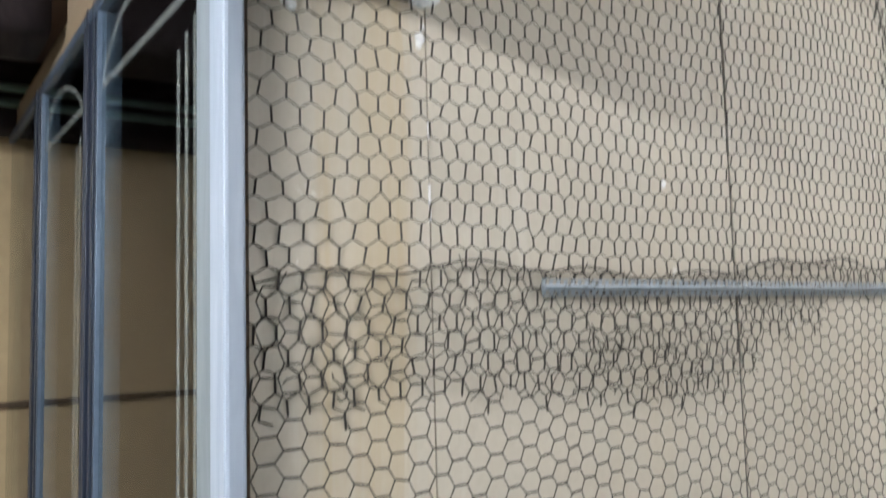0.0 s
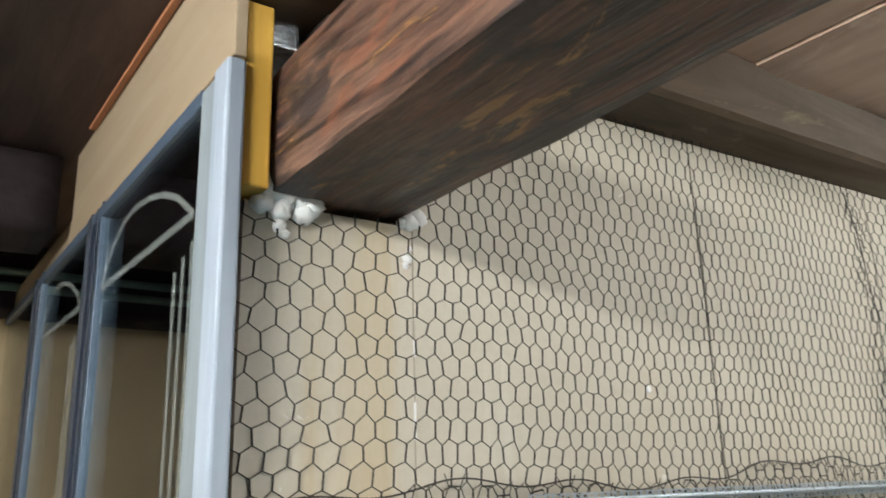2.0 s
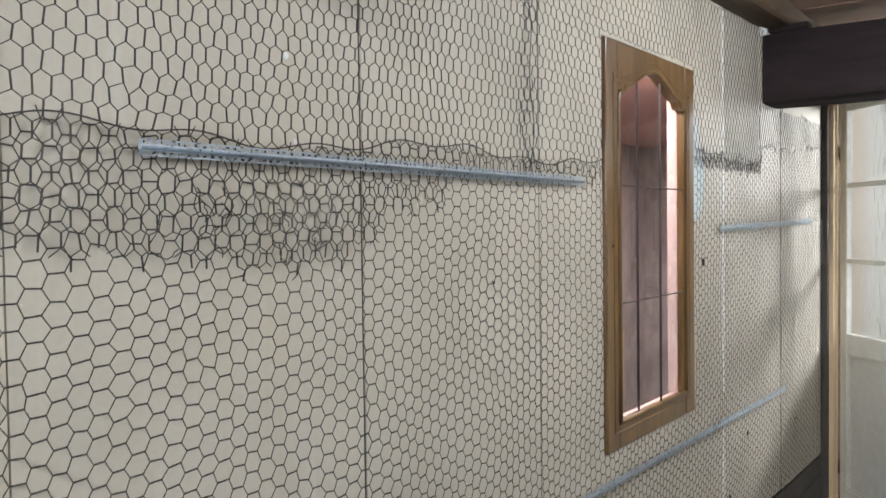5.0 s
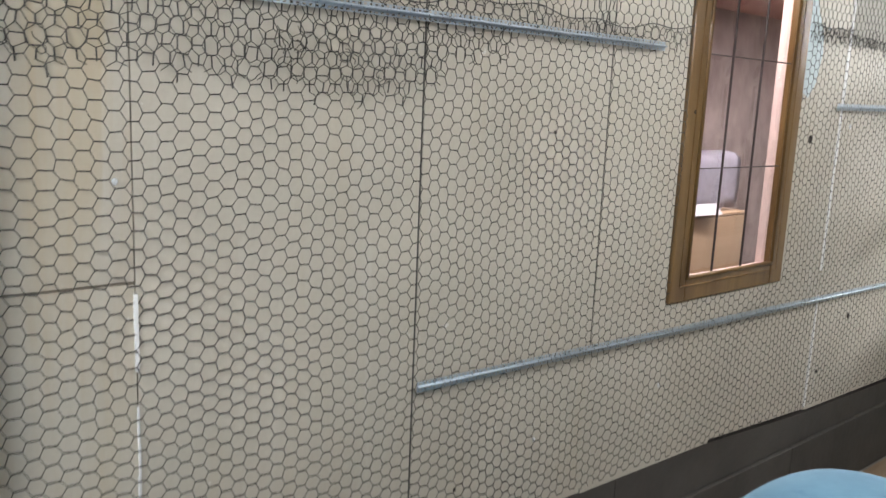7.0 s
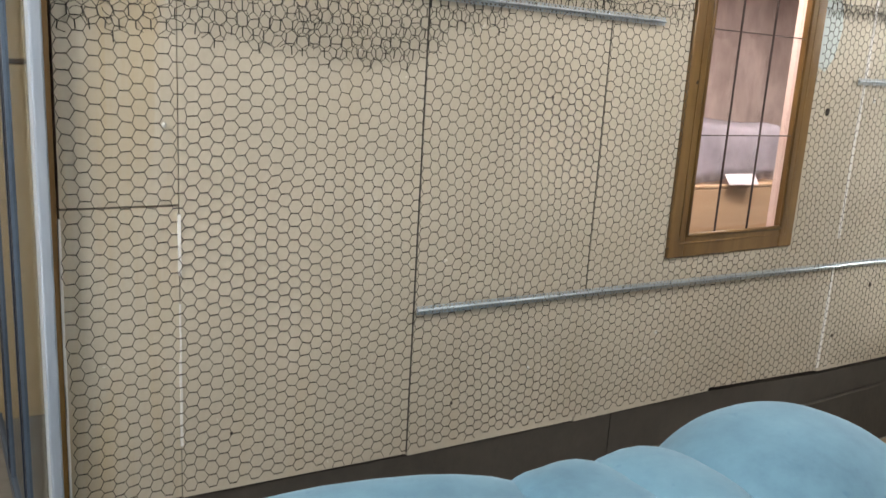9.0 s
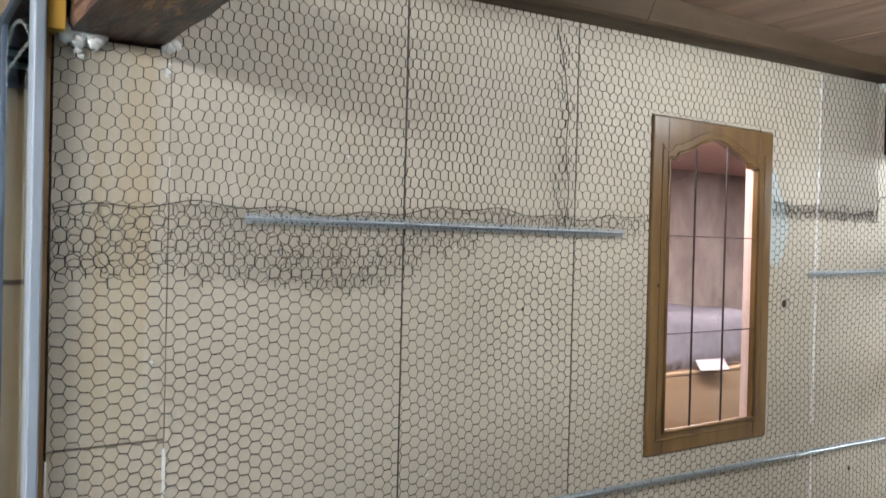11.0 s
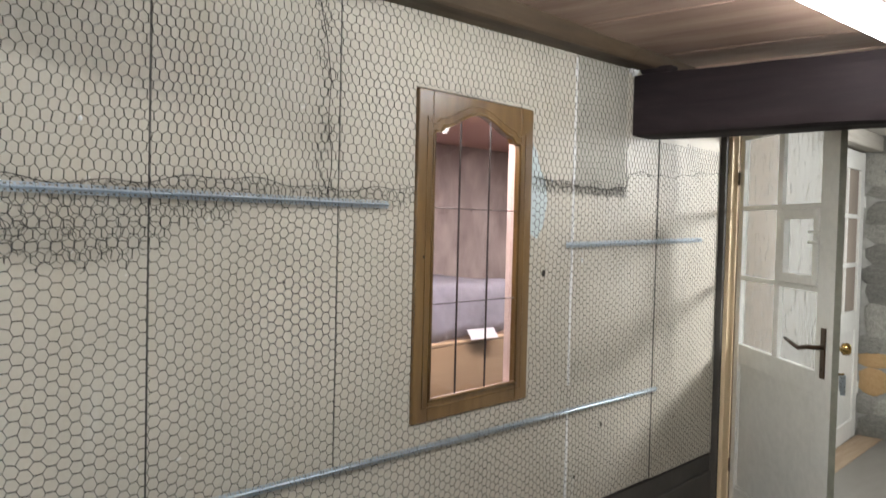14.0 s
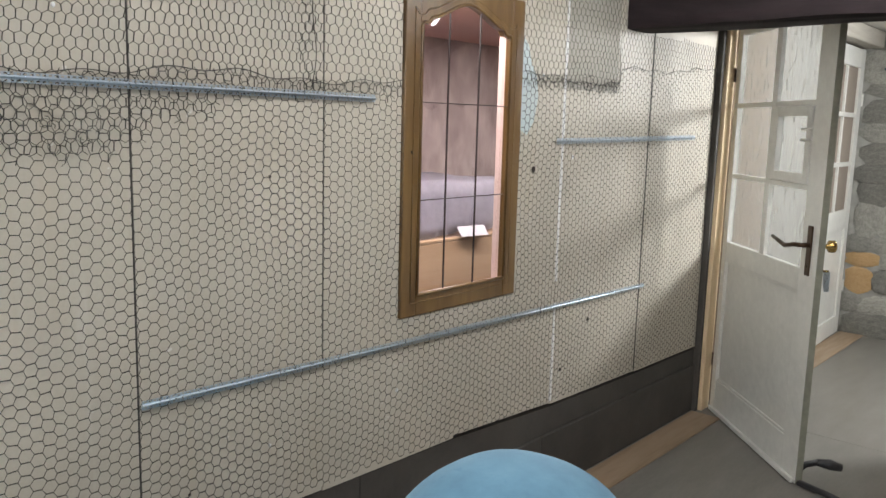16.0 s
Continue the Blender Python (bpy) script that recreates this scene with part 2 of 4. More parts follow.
M_SHEET = surface("pale_lilac_cloth", (0.44, 0.43, 0.52), (0.60, 0.59, 0.68), fine=24, coarse=4, rough=0.85, bump=0.4, dist=0.01)
M_PAPER = plain("white_paper", (0.62, 0.62, 0.68), 0.8)
M_CHEST = wood("pale_chest_wood", (0.42, 0.28, 0.17), (0.55, 0.39, 0.25), (0.66, 0.50, 0.34), "x", 0.55, 9, bump=0.15)
M_YWALL = surface("ochre_wall", (0.36, 0.27, 0.155), (0.46, 0.36, 0.22), fine=30, coarse=1.6, rough=0.8, bump=0.1)
M_GREENPIPE = surface("green_painted_pipe", (0.09, 0.16, 0.14), (0.16, 0.25, 0.22), fine=50, rough=0.4)
M_TERRA = surface("terracotta", (0.30, 0.115, 0.055), (0.42, 0.18, 0.085), fine=40, rough=0.8)
M_FOIL = surface("aluminium_foil", (0.50, 0.55, 0.62), (0.80, 0.84, 0.90), fine=30, coarse=12, rough=0.25, metal=0.9, bump=0.8, dist=0.01)
M_LAMPBODY = plain("lamp_housing", (0.80, 0.81, 0.82), 0.4)
M_STONE = surface("field_stone", (0.16, 0.158, 0.14), (0.42, 0.405, 0.365), fine=16, coarse=4, rough=0.85, bump=0.7, dist=0.02, vary=0.35)
M_OCHRE_STONE = surface("ochre_stone", (0.42, 0.25, 0.10), (0.56, 0.38, 0.20), fine=16, coarse=4, rough=0.85, bump=0.7, dist=0.02)
M_MORTAR = surface("mortar", (0.25, 0.245, 0.225), (0.44, 0.43, 0.40), fine=14, coarse=5, rough=0.95, bump=0.9, dist=0.02)
M_HALLBROWN = surface("brown_hall_wall", (0.20, 0.16, 0.13), (0.30, 0.25, 0.205), fine=20, coarse=2, rough=0.8)
M_HALLGREY = surface("grey_hall_wall", (0.26, 0.25, 0.235), (0.36, 0.35, 0.33), fine=30, coarse=2, rough=0.85)
M_LIGHTWALL = surface("pale_wall", (0.60, 0.58, 0.53), (0.70, 0.68, 0.63), fine=40, rough=0.85)
M_BARK = plain("dark_hole", (0.03, 0.022, 0.016), 0.9)


def velvet():
    n = Nodes("blue_velvet")
    a, b = n.noise(n.coords(), 5, 5, 0.65), n.noise(n.coords(), 220, 3)
    col = n.ramp(a, [(0.3, (0.078, 0.180, 0.265)), (0.52, (0.112, 0.245, 0.345)), (0.75, (0.150, 0.300, 0.405))])
    spots = n.noise(n.coords(), 26, 2, 0.4)
    col = n.mix(n.ramp(spots, [(0.70, (0, 0, 0)), (0.78, (0.5,) * 3)]), col, (0.05, 0.15, 0.26))
    n.link(col, n.bsdf.inputs["Base Color"])
    n.set(Roughness=0.85, Sheen_Weight=0.3, Sheen_Roughness=0.4)
    n.bsdf.inputs["Sheen Tint"].default_value = (0.6, 0.8, 1.0, 1)
    n.bump(b, 0.2, 0.001)
    return n.m


M_VELVET = velvet()


def etched():
    n = Nodes("etched_glass_band")
    tr, df, mx = n.add("ShaderNodeBsdfTransparent"), n.add("ShaderNodeBsdfDiffuse"), n.add("ShaderNodeMixShader", Fac=0.06)
    df.inputs["Color"].default_value = (0.72, 0.80, 0.78, 1)
    n.link(tr.outputs[0], mx.inputs[1])
    n.link(df.outputs[0], mx.inputs[2])
    n.link(mx.outputs[0], n.out.inputs["Surface"])
    return n.m


M_ETCH = etched()

# ---------------------------------------------------------------- mesh helpers


def to_object(name, bm, material, parent=None, smooth=False):
    me = bpy.data.meshes.new(name)
    bm.normal_update()
    bm.to_mesh(me)
    bm.free()
    if smooth:
        for p in me.polygons:
            p.use_smooth = True
    if material:
        me.materials.append(material)
    ob = new(name, me)
    ob.parent = parent
    return ob


def part(name, bm, material, parent, label="", smooth=False):
    ob = to_object(name, bm, material, parent, smooth)
    return tagged(ob, label) if label else ob


def empty(name, at=(0, 0, 0)):
    ob = new(name)
    ob.empty_display_size = 0.1
    ob.location = at
    return ob


def add_box(bm, x0, x1, y0, y1, z0, z1, bevel=0.0):
    g = bmesh.ops.create_cube(bm, size=1)
    for v in g["verts"]:
        v.co = Vector(((x0, x1)[v.co.x > 0], (y0, y1)[v.co.y > 0], (z0, z1)[v.co.z > 0]))
    if bevel:
        edges = {e for v in g["verts"] for e in v.link_edges}
        bmesh.ops.bevel(bm, geom=list(edges), offset=bevel, segments=2, profile=0.5, affect="EDGES")


def box(*dims, bevel=0.0):
    bm = bmesh.new()
    add_box(bm, *dims, bevel=bevel)
    return bm


def add_slab(bm, outline, y0, y1):
    """An outline of (x, z), counter-clockwise seen from -y, drawn out from y0 to y1."""
    a = [bm.verts.new((x, y0, z)) for x, z in outline]
    b = [bm.verts.new((x, y1, z)) for x, z in outline]
    bm.faces.new(a)
    bm.faces.new(b[::-1])
    n = len(a)
    for i in range(n):
        bm.faces.new((a[(i + 1) % n], a[i], b[i], b[(i + 1) % n]))


def slab(outline, y0, y1):
    bm = bmesh.new()
    add_slab(bm, outline, y0, y1)
    bmesh.ops.recalc_face_normals(bm, faces=bm.faces)
    return bm


def add_tube(bm, points, radius, sides=8):
    rings = []
    for i, p in enumerate(points):
        p = Vector(p)
        d = (Vector(points[min(i + 1, len(points) - 1)]) - Vector(points[max(i - 1, 0)])).normalized()
        s = d.cross(Vector((0.3, 0.5, 0.81))).normalized()
        u = d.cross(s)
        r = radius[i] if isinstance(radius, (list, tuple)) else radius
        rings.append([bm.verts.new(p + r * (math.cos(a) * s + math.sin(a) * u)) for a in (2 * math.pi * k / sides for k in range(sides))])
    for a, b in zip(rings, rings[1:]):
        for k in range(sides):
            bm.faces.new((a[k], a[(k + 1) % sides], b[(k + 1) % sides], b[k]))
    bm.faces.new(rings[0][::-1])
    bm.faces.new(rings[-1])


def tube(points, radius, sides=8):
    bm = bmesh.new()
    add_tube(bm, points, radius, sides)
    bmesh.ops.recalc_face_normals(bm, faces=bm.faces)
    return bm


def pillow(cx, cy, cz, rx, ry, rz, power=2.6, lumps=0.0, cuts=4):
    """A soft rounded cushion."""
    bm = bmesh.new()
    bmesh.ops.create_icosphere(bm, subdivisions=cuts, radius=1)
    for v in bm.verts:
        n = (abs(v.co.x) ** power + abs(v.co.y) ** power + abs(v.co.z) ** power) ** (1 / power)
        q = v.co / n
        q *= 1 + lumps * noise.noise(v.co * 2.2 + Vector((cx, cy, cz)))
        v.co = Vector((cx + rx * q.x, cy + ry * q.y, cz + rz * q.z))
    return bm


def rough_beam(x0, x1, y0, y1, z0, z1, along, step=0.05, amp=0.006, seed=0.0, wane=0.012):
    """A hewn timber: a subdivided box with worn arrises and an uneven surface."""
    bm = bmesh.new()
    lo, hi = Vector((x0, y0, z0)), Vector((x1, y1, z1))
    n = max(2, int((hi[along] - lo[along]) / step))
    o1, o2 = [k for k in range(3) if k != along]
    m = 6
    ring = [(i / m, 0) for i in range(m)] + [(1, i / m) for i in range(m)] + [(1 - i / m, 1) for i in range(m)] + [(0, 1 - i / m) for i in range(m)]
    rings = []
    for i in range(n + 1):
        row = []
        for a, b in ring:
            p = Vector()
            p[along] = lo[along] + (hi[along] - lo[along]) * i / n
            p[o1] = lo[o1] + (hi[o1] - lo[o1]) * a
            p[o2] = lo[o2] + (hi[o2] - lo[o2]) * b
            c = Vector((0.5 - a, 0.5 - b))
            corner = max(0.0, (abs(c.x) + abs(c.y)) - 0.8) / 0.2
            q = Vector((p.x * 3 + seed, p.y * 3, p.z * 3))
            wob = amp * (noise.noise(q) + 0.5 * noise.noise(q * 4.1))
            p[o1] += math.copysign(1, c.x) * (wane * corner * (0.6 + 0.6 * noise.noise(q * 1.7))) + wob
            p[o2] += math.copysign(1, c.y) * (wane * corner * (0.6 + 0.6 * noise.noise(q * 1.3))) + amp * noise.noise(q * 1.1 + Vector((7, 3, 1)))
            row.append(bm.verts.new(p))
        rings.append(row)
    k = len(ring)
    for a, b in zip(rings, rings[1:]):
        for j in range(k):
            bm.faces.new((a[j], a[(j + 1) % k], b[(j + 1) % k], b[j]))
    bm.faces.new(rings[0])
    bm.faces.new(rings[-1])
    bmesh.ops.recalc_face_normals(bm, faces=bm.faces)
    return bm


# ---------------------------------------------------------------- structure: floors, ceilings, walls
JOINTS = [-0.225, 0.0, 0.57, 1.14, 1.743, 2.354, 3.07, 3.775]
FEET = [0.474, 0.464, 0.437, 0.421, 0.412, 0.386, 0.368, 0.358]
WX0, WX1, WZ0, WZ1 = 1.453, 2.060, 0.895, 1.947
CEIL = 2.255


def head(x):
    """The height of the wall boards' upper edge along the wall."""
    return 2.158 + (x - 0.35) * 0.0215


tagged(to_object("floor", box(-3.2, 3.88, -4.2, 1.66, -0.10, 0.0), M_FLOOR), kind="structure")
tagged(to_object("floor_hall", box(3.884, 6.4, -4.2, 0.6, -0.10, 0.0), M_FLOOR), kind="structure")


def planks(name, x0, x1, y0, y1, z, width, material, seed):
    """One ceiling of boards with open joints between them."""
    rnd = random.Random(seed)
    bm = bmesh.new()
    x = x0
    while x < x1 - 0.01:
        w = min(width * rnd.uniform(0.85, 1.15), x1 - x)
        dz = rnd.uniform(-0.004, 0.004)
        add_box(bm, x + 0.003, x + w - 0.003, y0, y1, z + dz, z + 0.03)
        x += w
    add_box(bm, x0, x1, y0, y1, z + 0.028, z + 0.10)
    return tagged(to_object(name, bm, material), kind="structure")


planks("ceiling", 0.0, 3.95, -4.2, 0.0, CEIL, 0.31, M_CEIL, 3)
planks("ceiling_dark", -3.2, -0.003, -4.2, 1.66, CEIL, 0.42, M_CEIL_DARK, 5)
tagged(to_object("ceiling_hall", box(3.954, 6.4, -4.2, 0.6, CEIL, CEIL + 0.1), M_LIGHTWALL), kind="structure")
tagged(to_object("ceiling_closet", box(0.501, 4.598, 0.127, 1.248, 1.966, 2.05), M_PINKCEIL), kind="structure")

# the long wall: rough core with the opening, boards on its face
core = bmesh.new()
HX0, HX1, HZ0, HZ1 = WX0 - 0.02, WX1 + 0.30, WZ0 - 0.08, WZ1 + 0.08
for dims in ((-0.223, HX0, 0.042, 0.125, 0, CEIL), (HX1, 3.86, 0.042, 0.125, 0, CEIL), (HX0, HX1, 0.042, 0.125, 0, HZ0), (HX0, HX1, 0.042, 0.125, HZ1, CEIL)):
    add_box(core, *dims)
wall_long = tagged(to_object("wall_long", core, M_GAP), "board-clad partition wall covered with wire mesh", kind="structure")


def wall_board(i):
    a, b = JOINTS[i] + (0.0004 if i == 4 else 0.008 if i == 6 else 0.0012 if i == 1 else 0.0035), JOINTS[i + 1] - (0.0004 if i == 3 else 0.0072 if i == 5 else 0.0012 if i == 0 else 0.0030)
    za, zb = FEET[i], FEET[i] + (FEET[i + 1] - FEET[i]) * 0.75
    cut = -0.004
    if i == 0:
        rim = [(a, 1.120), (b, 1.120), (b, 1.921), (a, 1.921)]
        part("wall_board", slab([(a, za), (b, zb), (b, 1.1155), (a, 1.1155)], 0.0, 0.04), M_STAINED, wall_long)
    elif i == 3:
        rim = [(a, za), (b, zb), (b, WZ0 + cut), (WX0 + cut, WZ0 + cut), (WX0 + cut, WZ1 - cut), (b, WZ1 - cut), (b, head(b)), (a, head(a))]
    elif i == 4:
        rim = [(a, za + 0.012), (b, zb), (b, head(b)), (a, head(a)), (a, WZ1 - cut), (WX1 - cut, WZ1 - cut), (WX1 - cut, WZ0 + cut), (a, WZ0 + cut)]
    else:
        rim = [(a, za), (b, zb), (b, head(b)), (a, head(a))]
    # the greyer patch paints the shade next to the dark beam
    if i == 5:
        part("wall_board", slab([(a, 1.658), (2.752, 1.664), (2.756, head(2.75) - 0.002), (a, head(a) - 0.002)], -0.0012, 0.0006), M_SHADEBOARD, wall_long, "grey board patch, darkened for the shade by the beam")
    part("wall_board", slab(rim, 0.0 if i < 5 else 0.001, 0.04), M_STAINED if i == 0 else M_BOARD, wall_long)


for i in range(7):
    wall_board(i)
# dark strips fill three joints, in place of the shade inside them
for x, lo, hi, z0 in ((0.57, 0.0028, 0.0033, 0.445), (1.14, 0.0028, 0.0033, 0.802), (3.07, 0.0070, 0.0078, 0.375)):
    part("joint_shade", box(x - lo, x + hi, 0.0025, 0.039, z0, head(x) - 0.004), M_GAP, wall_long, "dark strip for the shade inside a board joint")


def filler(x, z0, z1, wide, seed):
    """Squeezed-out white filler in a joint, uneven in width."""
    rnd = random.Random(seed)
    bm = bmesh.new()
    z = z0
    while z < z1:
        h = rnd.uniform(0.03, 0.09)
        if rnd.random() < 0.85:
            w = wide * rnd.uniform(0.6, 1.3)
            add_box(bm, x - w + rnd.uniform(-0.001, 0.001), x + w, -0.0025 - rnd.uniform(0, 0.001), 0.012, z, min(z + h, z1), 0.0008)
        z += h
    return bm


part("joint_filler", box(1.1374, 1.1432, 0.0008, 0.039, 0.435, 0.80), M_BOARD, wall_long, "closed lower board joint")
part("joint_filler", filler(2.354, 0.40, 2.19, 0.0072, 1), M_WHITE_FILL, wall_long, "white joint filler")
part("joint_filler", filler(0.0, 0.50, 1.10, 0.0030, 2), M_WHITE_FILL, wall_long, "white joint filler")
part("joint_filler", filler(0.0, 1.66, 1.78, 0.0010, 4), M_WHITE_FILL, wall_long, "white joint filler")
part("joint_filler", filler(-0.2235, 0.50, 1.10, 0.0022, 6), M_WHITE_FILL, wall_long, "white joint filler")

# plinth: a recessed upper course over a slightly proud lower one
plinth = tagged(empty("baseboard"), kind="structure")
def foot(x):
    return float(np.interp(x, JOINTS, FEET)) - 0.003


for a, b in ((-0.225, 1.298), (1.302, 3.775)):
    xs = [a] + [x for x in JOINTS if a < x < b] + [b]
    part("plinth_block", slab([(a, 0.262), (b, 0.262)] + [(x, foot(x) - (0.012 if x > 1.75 else 0.0)) for x in xs[::-1]], 0.005, 0.0415), M_PLINTH, plinth)
for a, b in ((-0.225, 0.95), (0.954, 2.30), (2.304, 3.80)):
    part("plinth_block", box(a, min(b, 3.775), -0.006, 0.0415, 0.0, 0.258, bevel=0.004), M_PLINTH, plinth)
tagged(to_object("trim", box(-0.20, 3.74, -0.178, -0.019, 0.0, 0.007, bevel=0.002), M_STRIP), "light brown floor strip along the plinth", kind="structure")

# closing walls
tagged(to_object("wall_south", box(-3.2, 6.4, -4.3, -4.2, 0, CEIL), M_WALL), kind="structure")
tagged(to_object("wall_west", box(-3.3, -3.2, -4.2, 1.66, 0, CEIL), M_WALL), kind="structure")
tagged(to_object("wall_far", box(-3.2, 4.7, 1.66, 1.76, 0, CEIL), M_YWALL), kind="structure")
tagged(to_object("floor_closet", box(3.884, 4.7, 0.602, 1.66, -0.10, 0.0), M_FLOOR), kind="structure")
tagged(to_object("wall_closet", box(4.6, 4.7, 0.13, 1.655, 0, CEIL), M_MAUVE), kind="structure")
tagged(to_object("wall_closet_back", box(0.5, 4.598, 1.25, 1.35, 0, CEIL), M_MAUVE), kind="structure")
end = bmesh.new()
add_box(end, 3.885, 3.985, -4.2, -1.12, 0, CEIL)
add_box(end, 3.885, 3.985, -1.12, 0.03, 2.14, CEIL)
tagged(to_object("wall_east", end, M_LIGHTWALL), kind="structure")
tagged(to_object("wall_hall_north", box(3.99, 4.50, -0.06, 0.10, 0, CEIL), M_HALLBROWN), kind="structure")
tagged(to_object("wall_hall_pale", box(4.502, 5.345, -0.06, 0.10, 0, CEIL), M_HALLGREY), kind="structure")
tagged(to_object("wall_hall_backing", box(5.347, 6.4, 0.02, 0.10, 0, CEIL), M_LIGHTWALL), kind="structure")
stone_wall = tagged(to_object("wall_hall_stone", box(6.30, 6.42, -4.2, 0.1, 0, CEIL), M_MORTAR), "rubble stone wall in pale mortar", kind="structure")

# reveal behind the wall opening
rev = bmesh.new()
for dims in ((WX0 + 0.03, WX0 + 0.06, 0.0195, 0.042, WZ0 + 0.03, WZ1 - 0.03), (1.993, WX1 - 0.03, 0.0195, 0.050, WZ0 + 0.03, WZ1 - 0.03), (WX0 + 0.06, WX1 - 0.062, 0.0195, 0.042, WZ0 + 0.03, WZ0 + 0.06), (WX0 + 0.06, WX1 - 0.062, 0.0195, 0.042, WZ1 - 0.05, WZ1 - 0.03)):
    add_box(rev, *dims)
tagged(to_object("trim_opening", rev, M_REVEAL), "pale pink lining of the wall opening", kind="structure")

# ---------------------------------------------------------------- timbers
tagged(to_object("ceiling_beam", rough_beam(-0.196, -0.008, -4.2, 0.06, 1.925, 2.088, 1, seed=2.0, amp=0.007, wane=0.010, step=0.03), M_BEAM), "dark weathered timber beam with rusty worn patches", "beam")
tagged(to_object("ceiling_beam", rough_beam(2.806, 3.06, -4.2, -0.002, 1.926, 2.192, 1, seed=9.0, amp=0.005), M_BEAM_DARK), "near-black squared timber beam under the ceiling", "beam")
wall_plate = tagged(empty("wall_plate"), "brown knotty timber wall plate along the ceiling", "beam")
for a, b in ((-0.234, 1.30), (1.302, 2.60), (2.602, 3.86)):
    pm = bmesh.new()
    za, zb = (head(a) if a > 0 else 2.150), head(b)
    n = 24
    rows = []
    for k in range(n + 1):
        x, zz = a + (b - a) * k / n, za + (zb - za) * k / n
        w = 0.004 * noise.noise(Vector((x * 5, 0, 0)))
        rows.append([pm.verts.new((x, y, z)) for y, z in ((0.060, zz), (-0.098 + w, zz + 0.002 + w), (-0.108 + w, zz + 0.010), (-0.140 + 2 * w, CEIL - 0.001), (0.060, CEIL - 0.001))])
    for p, q in zip(rows, rows[1:]):
        for k in range(5):
            pm.faces.new((p[k], p[(k + 1) % 5], q[(k + 1) % 5], q[k]))
    pm.faces.new(rows[0])
    pm.faces.new(rows[-1])
    bmesh.ops.recalc_face_normals(pm, faces=pm.faces)
    part("timber", pm, M_PLATE, wall_plate)
tagged(to_object("ceiling_beam", rough_beam(-3.2, -0.285, 0.80, 1.03, 2.085, 2.25, 0, seed=4.0), M_BEAM_DARK, smooth=True), "dark cross beam over the passage", "beam")
tagged(to_object("ceiling_beam", rough_beam(-3.2, 0.45, 1.50, 1.655, 2.062, 2.25, 0, seed=14.0), M_BEAM_DARK, smooth=True), "dark beam on top of the ochre wall", "beam")
for z in (2.118, 2.158):
    tagged(to_object("pipe", tube([(-3.19, 1.475, z), (-1.0, 1.475, z), (0.45, 1.475, z + 0.002)], 0.011, 10), M_GREENPIPE, smooth=True), "green painted pipe running along the dark beam", "pipe", group="pipes on the beam")
tagged(to_object("wall_closet_side", box(0.455, 0.498, 0.127, 1.655, 0, CEIL), M_YWALL), kind="structure")

# ---------------------------------------------------------------- wire mesh on the wall
S = 0.0167  # side of one hexagon


def warp(x, z, k):
    """The sheet's slack: smooth drift in the plane, and how far it stands off the wall."""
    dx = 0.006 * np.sin(5.1 * x + 2.3 * z + k) + 0.004 * np.sin(11.3 * z - 4.2 * x + 2 * k) + 0.0025 * np.sin(23 * x + 17 * z)
    dz = 0.006 * np.sin(4.3 * z + 3.1 * x + 1.7 * k) + 0.004 * np.sin(9.7 * x - 3.3 * z + k) + 0.0020 * np.sin(27 * z - 13 * x)
    off = 0.007 + 0.0045 * np.sin(6.3 * x + 3.7 * z + k) * np.sin(4.9 * z - 1.3 * x) + 0.003 * np.sin(17 * x + 1.0) * np.sin(13 * z + k)
    return dx, dz, np.maximum(off, 0.0018)


def hexagons(x0, x1, z0, z1, upright, k, keep, jitter, lean=0.0, squeeze=0.0):
    """The wires of a hexagonal netting: ends of each wire and whether it is one of the twisted sides."""
    rnd = np.random.RandomState(int(k * 10) + 3)
    w, h = math.sqrt(3) * S, 1.5 * S
    u0, u1, v0, v1 = (x0, x1, z0, z1) if upright else (z0, z1, x0, x1)
    nu, nv = int((u1 - u0) / w) + 3, int((v1 - v0) / h) + 3
    i, j = np.meshgrid(np.arange(nu), np.arange(nv), indexing="ij")
    cu, cv = u0 + (i + 0.5 * (j % 2)) * w, v0 + j * h
    # two knots for each cell: the lower and the upper end of its right-hand twisted side
    ku = np.stack([cu + w / 2, cu + w / 2], -1)
    kv = np.stack([cv - S * 0.52, cv + S * 0.52], -1)
    ku = ku + rnd.normal(0, jitter, ku.shape)
    kv = kv + rnd.normal(0, jitter, kv.shape)
    x, z = (ku, kv) if upright else (kv, ku)
    x = x + lean * (z - z0)
    if squeeze:
        x = np.where(x > 0.02, 0.02 + (x - 0.02) * squeeze, x)
    dx, dz, off = warp(x, z, k)
    pts = np.stack([x + dx, -off, z + dz], -1)
    ends, heavy = [], []
    for a in range(nu):
        for b in range(nv):
            ends.append((pts[a, b, 0], pts[a, b, 1]))
            heavy.append(True)
            if b + 1 < nv:
                for da in ((-1, 0) if b % 2 == 0 else (0, 1)):
                    if 0 <= a + da < nu:
                        ends.append((pts[a, b, 1], pts[a + da, b + 1, 0]))
                        heavy.append(False)
    ends, heavy = np.array(ends), np.array(heavy)
    mid = ends.mean(1)
    ok = keep(mid[:, 0], mid[:, 2])
    ok &= ~((mid[:, 0] > WX0 - 0.004) & (mid[:, 0] < WX1 + 0.004) & (mid[:, 2] > WZ0 - 0.004) & (mid[:, 2] < WZ1 + 0.004))
    return ends[ok], heavy[ok]


def line_wires(points):
    p = np.array(points, float)
    return np.stack([p[:-1], p[1:]], 1), np.ones(len(p) - 1, bool)


